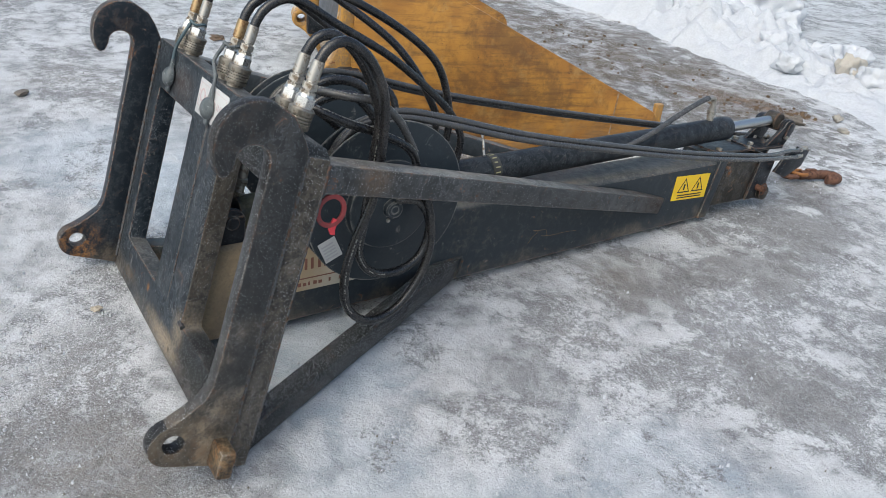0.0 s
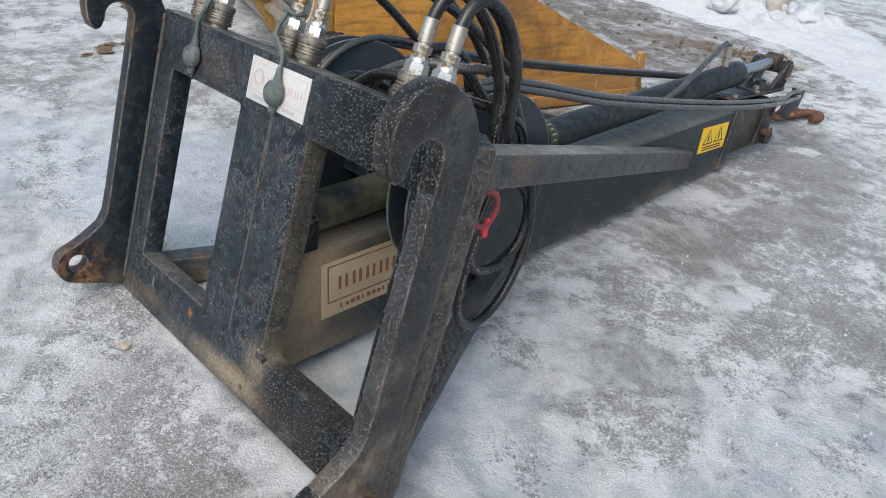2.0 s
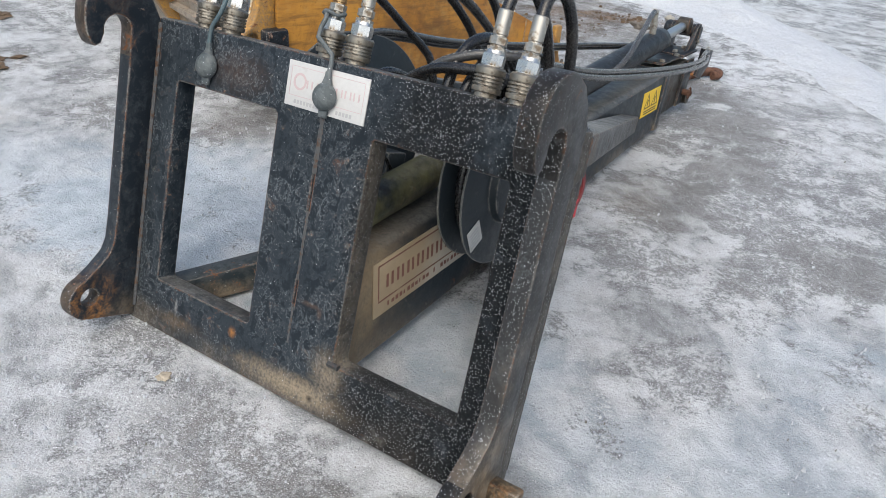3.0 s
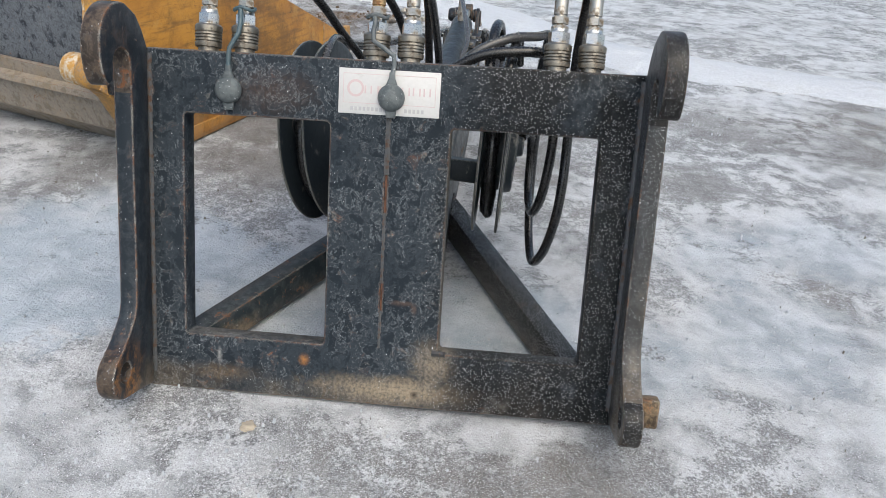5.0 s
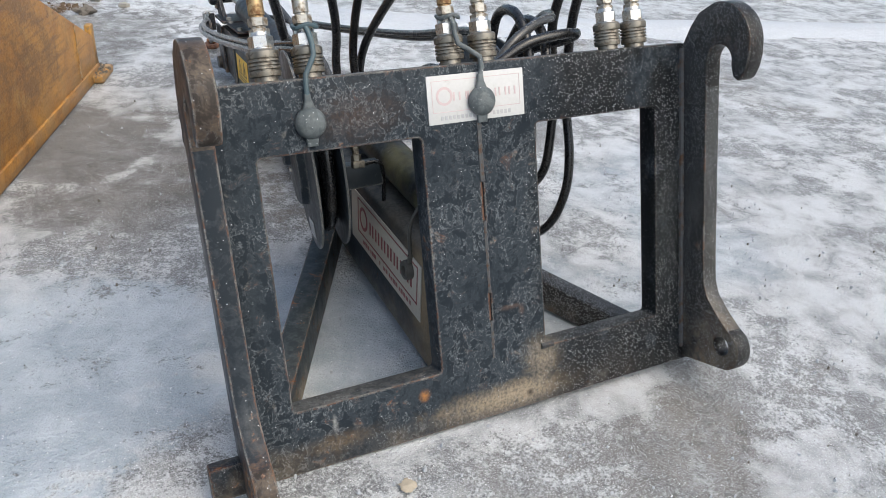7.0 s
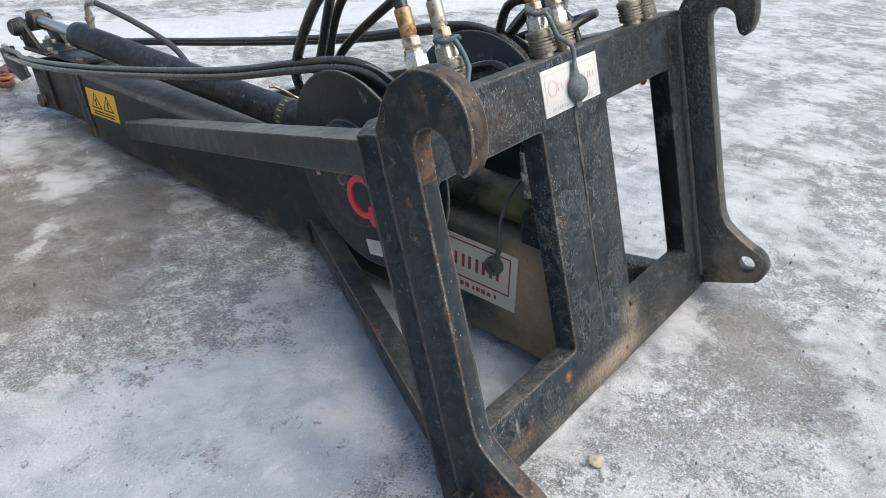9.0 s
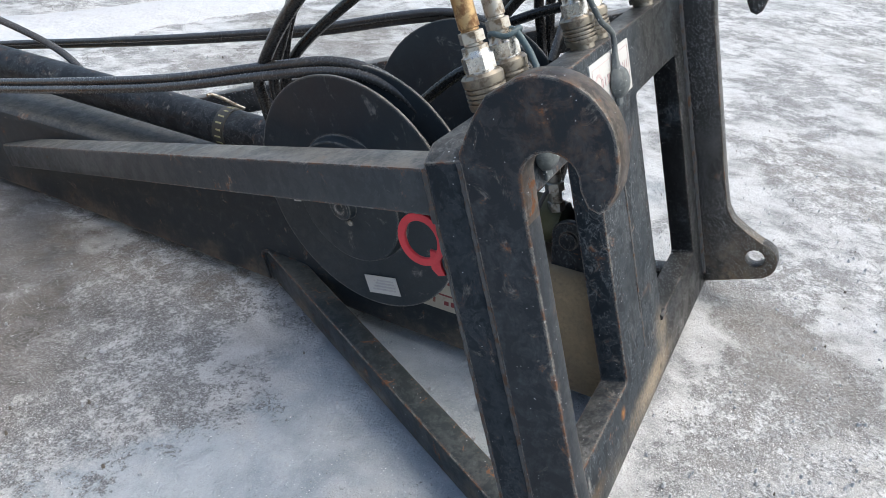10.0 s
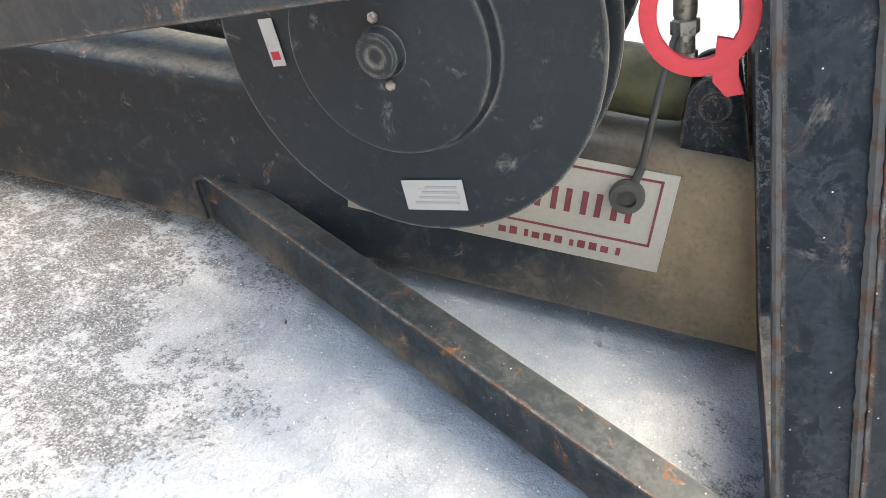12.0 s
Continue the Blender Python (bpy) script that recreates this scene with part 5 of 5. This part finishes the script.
def boom_plate(side):
    """The large dirty plate on the boom's flank, laid along the boom."""
    ink = M_LOGO_DARK if side < 0 else M_LOGO_DUSTY
    d = Vector((0, 0.42, 0.118)).normalized()
    u = Vector((0, -d.z, d.y))
    o = Vector((side * 0.0905, 0.185, 0.166))
    m = Matrix((d, u, Vector((side, 0, 0)))).transposed().to_4x4()
    m.translation = o
    plate_bm = bmesh.new()
    box(plate_bm, 0.0, 0.47, 0.0, 0.150, 0.0, 0.003, 0.0008)
    plate_bm.transform(m)
    plate = part("boom_plate", plate_bm, M_PLATE_OLD if side < 0 else M_PLATE_DUSTY, jib, "dirty white plate with dark red print, half hidden by dust")

    def bit(name, mat, *dims):
        bm = bmesh.new()
        for q in dims:
            box(bm, *q)
        bm.transform(m)
        part(name, bm, mat, plate)

    bit("print_frame", ink, (0.018, 0.418, 0.038, 0.0415, 0.003, 0.0038), (0.018, 0.418, 0.136, 0.1395, 0.003, 0.0038), (0.018, 0.0215, 0.038, 0.1395, 0.003, 0.0038), (0.4145, 0.418, 0.038, 0.1395, 0.003, 0.0038))
    for k in range(7):
        x = 0.050 + 0.042 * k
        for p, q in ((0.0, 0.0085), (0.0195, 0.028)):
            bit("print_bar", ink, (x + p, x + q, 0.068, 0.104, 0.003, 0.0036))
    bm = bmesh.new()
    n = 24
    prism(bm, [(0.376 + 0.030 * math.cos(2 * math.pi * k / n), 0.090 + 0.034 * math.sin(2 * math.pi * k / n)) for k in range(n)], 0.003, 0.0036, [[(0.376 + 0.021 * math.cos(2 * math.pi * k / n), 0.090 + 0.025 * math.sin(2 * math.pi * k / n)) for k in range(n)]], 0, axis=2)
    bm.transform(m)
    part("round_mark", bm, ink, plate)
    for k in range(20):
        if k not in (11, 13):
            x = 0.055 + 0.0165 * k
            bit("print_bar", ink, (x, x + (0.011 if k % 4 else 0.006), 0.015, 0.027 - 0.002 * (k % 3 == 1), 0.003, 0.0036))


boom_plate(-1), boom_plate(1)


def warning_sticker(side):
    d = Vector((0, 0.204, 0.046)).normalized()
    u = Vector((0, -d.z, d.y))
    m = Matrix((d, u, Vector((side, 0, 0)))).transposed().to_4x4()
    m.translation = Vector((side * 0.0905, 1.868, 0.676))

    def bit(name, mat, parent, flat, z0, z1, holes=(), label=""):
        bm = bmesh.new()
        prism(bm, flat, z0, z1, holes, 0, axis=2)
        bm.transform(m)
        return part(name, bm, mat, parent, label)

    s = bit("warning_sticker", M_YELLOW, jib, [(0, 0), (0.209, 0), (0.209, 0.104), (0, 0.104)], 0.0, 0.0012, label="yellow warning sticker with two black triangles")
    for cx in (0.062, 0.148):
        bit("triangle", M_BLACKPRINT, s, [(cx - 0.038, 0.032), (cx + 0.038, 0.032), (cx, 0.094)], 0.0012, 0.0018, [[(cx - 0.030, 0.037), (cx + 0.030, 0.037), (cx, 0.086)]])
        bit("symbol", M_BLACKPRINT, s, [(cx - 0.004, 0.042), (cx + 0.004, 0.042), (cx + 0.005, 0.068), (cx - 0.005, 0.068)], 0.0012, 0.0018)
    for k in range(2):
        bit("print_line", M_BLACKPRINT, s, [(0.03, 0.008 + 0.010 * k), (0.18, 0.008 + 0.010 * k), (0.18, 0.013 + 0.010 * k), (0.03, 0.013 + 0.010 * k)], 0.0012, 0.0017)


warning_sticker(-1), warning_sticker(1)

# ---------------------------------------------------------------- rusty hook lying at the tip
def lifting_hook():
    thing = tagged(new("lifting_hook"), "rusty forged lifting hook lying on the ice at the boom tip", "hook")
    thing.matrix_basis = pose(-0.075, 3.10, 0.006, 0, 0, -20) @ Matrix.Diagonal((0.8, 0.8, 0.9, 1))
    bm = bmesh.new()
    pts = [(0.0, 0.02, 0.02), (0.005, 0.10, 0.022), (0.0, 0.17, 0.022), (0.022, 0.235, 0.022), (0.065, 0.245, 0.022), (0.090, 0.205, 0.022), (0.080, 0.155, 0.022)]
    sweep(bm, smooth_path(pts, 0.012), 0.026, 12, 0.06)
    part("hook_body", bm, M_RUSTY, thing, "thick pitted rusty hook")
    bm = bmesh.new()
    sweep(bm, [Vector((0.036 * math.cos(a), -0.050 + 0.052 * math.sin(a), 0.022)) for a in [2 * math.pi * k / 28 for k in range(29)]], 0.015, 8)
    part("ring", bm, M_RUSTY, thing)
    bm = bmesh.new()
    sweep(bm, smooth_path([(-0.030, 0.045, 0.034), (-0.034, 0.0, 0.036), (-0.012, -0.030, 0.038), (0.020, -0.030, 0.038), (0.038, 0.0, 0.036), (0.034, 0.045, 0.034)], 0.01), 0.011, 8)
    part("clevis", bm, M_CLEVIS, thing, "orange painted clevis")
    bm = bmesh.new()
    box(bm, -0.012, 0.012, 0.055, 0.125, 0.044, 0.056, 0.003)
    part("safety_latch", bm, M_RUSTY, thing, "rusty spring latch")


lifting_hook()

# ---------------------------------------------------------------- ochre bucket beside the jib
def bucket():
    thing = tagged(new("loader_bucket"), "ochre yellow loader bucket with a scraped flank on ice", "loader bucket")
    a = Vector((-1.075, 1.316, 0))
    d = Vector((0.3864, 1.2953, 0)).normalized()
    m = Matrix((Vector((d.y, -d.x, 0)), d, Vector((0, 0, 1)))).transposed().to_4x4()
    m.translation = a
    thing.matrix_basis = m          # local: x outwards to the jib, y towards the cutting edge
    W = 2.3
    bm = bmesh.new()
    flank = [(-0.07, 0.03), (0.0, 0.0), (1.42, 0.0), (1.465, 0.05), (1.43, 0.155), (1.40, 0.196), (0.34, 0.702), (0.12, 0.84), (-0.02, 0.88), (-0.13, 0.87), (-0.165, 0.62), (-0.175, 0.42), (-0.13, 0.28), (-0.08, 0.16)]
    prism(bm, flank, -0.02, 0.0, (), 0.003)
    part("side_plate", bm, M_OCHRE, thing, "scratched ochre side plate", 30)
    bm = bmesh.new()
    prism(bm, flank, -W, -W + 0.02, (), 0.003)
    part("side_plate", bm, M_OCHRE, thing, "scratched ochre side plate", 30)
    bm = bmesh.new()
    box(bm, -0.012, 0.010, -0.02, 1.43, 0.002, 0.062, 0.006)
    part("wear_strip", bm, M_OCHRE, thing)
    shell = [(1.30, 0.022), (0.25, 0.020), (0.10, 0.028), (0.0, 0.055), (-0.07, 0.12), (-0.10, 0.20), (-0.115, 0.45), (-0.13, 0.86)]
    inner = [(y + 0.02, z + 0.012) for y, z in shell]
    bm = bmesh.new()
    prism(bm, shell + inner[::-1], -W + 0.02, -0.021, (), 0)
    part("shell", bm, M_BUCKET_BLACK, thing, "black bucket back", 30)
    bm = bmesh.new()
    prism(bm, [(0.2, 0.0), (0.2, 0.014), (0.02, 0.030), (-0.08, 0.105), (-0.113, 0.30), (-0.135, 0.30), (-0.10, 0.09), (0.0, 0.005)], -W + 0.02, -0.021, (), 0)
    part("wear_plate", bm, M_BUCKET_DIRT, thing, "worn brownish lower wear plate", 30)
    bm = bmesh.new()
    box(bm, -W, 0.05, 1.30, 1.50, 0.004, 0.040, 0.008)
    part("cutting_edge", bm, M_WORN_EDGE, thing, "worn brownish cutting edge")
    bm = bmesh.new()
    box(bm, -0.030, 0.000, 1.408, 1.452, 0.05, 0.238, 0.005)
    part("edge_tab", bm, M_WORN_EDGE, thing, "worn brown upright tab")
    bm = bmesh.new()
    sweep(bm, smooth_path([(0.001, 1.165, 0.065), (0.001, 1.17, 0.18), (0.001, 1.175, 0.295)], 0.01), 0.0045, 6, 0.3)
    part("weld_seam", bm, M_WORN_EDGE, thing, "rough upright weld", 0)
    bm = bmesh.new()
    prism(bm, [(-0.112, 0.205), (-0.118, 0.255), (-0.158, 0.246), (-0.160, 0.222)], -W + 0.02, -0.09, (), 0.005)
    part("back_ledge", bm, M_BUCKET_DIRT, thing, "worn brownish ledge across the back", 30)
    for x in (-0.03, -1.15):
        bm = bmesh.new()
        prism(bm, [(-0.205, 0.265), (-0.285, 0.318)] + arc(-0.262, 0.362, 0.052, 240, 130, 10) + [(-0.262, 0.425), (-0.238, 0.48), (-0.222, 0.62), (-0.20, 0.88), (-0.125, 0.88), (-0.15, 0.62), (-0.165, 0.42), (-0.13, 0.34), (-0.10, 0.26)], x - 0.052, x, [arc(-0.262, 0.362, 0.026, 0, 337.5, 15)], 0.010)
        ear = part("coupling_ear", bm, M_WORN_EDGE, thing, "worn ochre coupling ear with bare metal edges and a pin hole", 50)
        bm = bmesh.new()
        prism(bm, [(-0.262, 0.312), (-0.215, 0.262), (-0.095, 0.048), (-0.045, 0.060), (-0.120, 0.250), (-0.165, 0.352), (-0.215, 0.352)], x - 0.072, x + 0.012, (), 0.012)
        part("ear_leg", bm, M_WORN_EDGE, ear, "scraped ochre lower leg", 50)
        bm = bmesh.new()
        box(bm, x - 0.004, x + 0.052, -0.236, -0.135, 0.285, 0.405, 0.014)
        part("ear_block", bm, M_FRAME_L, ear, "black steel block")
        bm = bmesh.new()
        n = 20
        prism(bm, [(-0.255 + 0.055 * math.cos(2 * math.pi * k / n), 0.368 + 0.055 * math.sin(2 * math.pi * k / n)) for k in range(n)], x - 0.12, x - 0.053, [[(-0.255 + 0.026 * math.cos(2 * math.pi * k / n), 0.368 + 0.026 * math.sin(2 * math.pi * k / n)) for k in range(n)]], 0.008)
        part("bush", bm, M_BARE, ear, "scraped bare steel bush", 40)
        bm = bmesh.new()
        sweep(bm, smooth_path([(x - 0.050, -0.262, 0.425), (x - 0.050, -0.238, 0.48), (x - 0.050, -0.222, 0.62), (x - 0.050, -0.200, 0.88)], 0.03), 0.0055, 8, 0.25)
        part("bare_edge", bm, M_BARE, ear, "bright scraped bare metal edge", 60)
    bm = bmesh.new()
    sweep(bm, smooth_path([(-0.12, -0.130, 0.88), (-0.125, -0.125, 0.60), (-0.13, -0.12, 0.40)], 0.03), 0.006, 6)
    part("weld_seam", bm, M_STEEL, thing)
    return thing


bucket()

# ---------------------------------------------------------------- loose things on the ice
lump("snow_lump", (-2.88, 6.70, 0.02), 0.56, M_SNOW_LUMP, "large block of white snow on the bank", "snow lump", 1, 4, rough=0.45, squash=1.0)
lump("snow_lump", (-1.15, 5.24, 0.03), 0.20, M_SNOW_DIRTY, "dirty yellowish block of frozen snow on the bank", "snow lump", 2, 4, rough=0.6, squash=1.2)
rnd = random.Random(5)
for k in range(34):
    u = rnd.random()
    x = -3.3 + 2.4 * u + rnd.gauss(0, 0.16)
    y = 6.35 - 1.15 * u + rnd.gauss(0, 0.20)
    lump("snow_lump", (x, y, rnd.uniform(-0.01, 0.07)), rnd.uniform(0.10, 0.30), M_SNOW_LUMP, "lump of white snow on the bank", "snow lump", 3 + k, 4, "snow lumps on the bank", rough=0.45, squash=rnd.uniform(0.7, 1.0))
lump("stone", (-3.45, 6.75, 0.10), 0.34, M_STONE, "dark stone lying in the snow bank", "stone", 51, 2)
lump("wood_chip", (-0.262, -0.110, -0.002), 0.030, M_WOOD, "small pale wood chip lying on the ice", "wood chip", 52, 3, squash=0.2, rough=0.7)
lump("stone", (-2.40, -0.06, 0.0), 0.07, M_STONE, "small brown stone frozen on the ice", "stone", 53, 2, squash=0.5)


def crumbs(name, count, seed, lo, hi, material, label, spots, z=0.0):
    """Many small bits strewn over the ice, one mesh."""
    rnd = random.Random(seed)
    verts, faces = [], []
    for _ in range(count):
        cx, cy, spread = rnd.choice(spots)
        x, y = rnd.gauss(cx, spread), rnd.gauss(cy, spread)
        r = lo + (hi - lo) * rnd.random() ** 3
        base, a0, n = len(verts), rnd.uniform(0, 6), 5
        for k in range(n):
            a = a0 + 2 * math.pi * k / n
            q = r * rnd.uniform(0.7, 1.2)
            verts.append((x + q * math.cos(a), y + q * math.sin(a), z - 0.006))
        for k in range(n):
            a = a0 + 2 * math.pi * k / n + 0.3
            q = r * rnd.uniform(0.4, 0.8)
            verts.append((x + q * math.cos(a), y + q * math.sin(a), z + r * rnd.uniform(0.5, 0.9)))
        for k in range(n):
            k2 = (k + 1) % n
            faces.append((base + k, base + k2, base + n + k2, base + n + k))
        faces.append(tuple(base + n + k for k in range(n)))
    me = bpy.data.meshes.new(name)
    me.from_pydata(verts, [], faces)
    me.materials.append(material)
    return tagged(new(name, me), label, name.replace("_", " "), kind="stuff")


crumbs("ice_crumbs", 2600, 11, 0.001, 0.0055, M_SNOW, "small crumbs of white ice strewn over the ground", [(-0.4, -0.55, 0.35), (0.3, -0.5, 0.4), (-1.0, -0.4, 0.5), (0.9, -0.1, 0.5), (-1.0, 0.7, 0.45), (1.0, 0.9, 0.6), (0.6, 2.4, 0.5), (-0.6, 3.0, 0.6)])
crumbs("grit", 520, 12, 0.001, 0.0042, M_STONE, "dark grit and pebbles frozen into the ice", [(0.4, -0.3, 0.3), (1.6, 0.3, 0.6), (-1.2, 1.2, 0.5), (0.5, 3.0, 0.5), (-1.6, 3.4, 0.8), (-0.5, 3.2, 0.6), (-2.2, 0.2, 0.6), (1.5, 2.2, 0.7)])
crumbs("gravel", 420, 13, 0.002, 0.011, M_STONE, "brown gravel and sand lying on the bucket's cutting edge", [(-0.70, 2.62, 0.030), (-0.68, 2.70, 0.030), (-0.72, 2.66, 0.030)], 0.040)
for k, (x, y, s) in enumerate(((-2.57, 0.78, 0.10), (-2.63, 0.92, 0.07), (-2.54, 0.68, 0.06), (-3.35, 1.24, 0.10), (-2.66, 0.84, 0.05))):
    lump("wood_chip", (x, y, -0.003), s, M_BARK, "flat brown scrap of wood frozen on the ice", "wood chip", 60 + k, 3, "scraps of wood on the ice", squash=0.15, rough=1.2)
lump("stone", (-0.67, 3.95, -0.01), 0.11, M_STONE, "dark stone frozen in at the edge of the snow", "stone", 54, 3, squash=0.6, rough=0.7)
for k, (x, y, r) in enumerate(((-0.60, 4.30, 0.08), (-0.44, 4.12, 0.06))):
    lump("ice_lump", (x, y, -0.004), r, M_SNOW_DIRTY, "dirty lump of ice beside the snow bank", "ice lump", 75 + k, 3, "lumps of ice at the bank", squash=0.6, rough=0.7)
crumbs("bark_chips", 260, 14, 0.004, 0.020, M_BARK, "brown bark and mud crumbs trodden into the ice", [(-0.80, 4.12, 0.07), (-0.95, 4.05, 0.10), (-1.1, 3.85, 0.16), (-2.1, 3.9, 0.35), (-2.9, 4.2, 0.40)], -0.004)
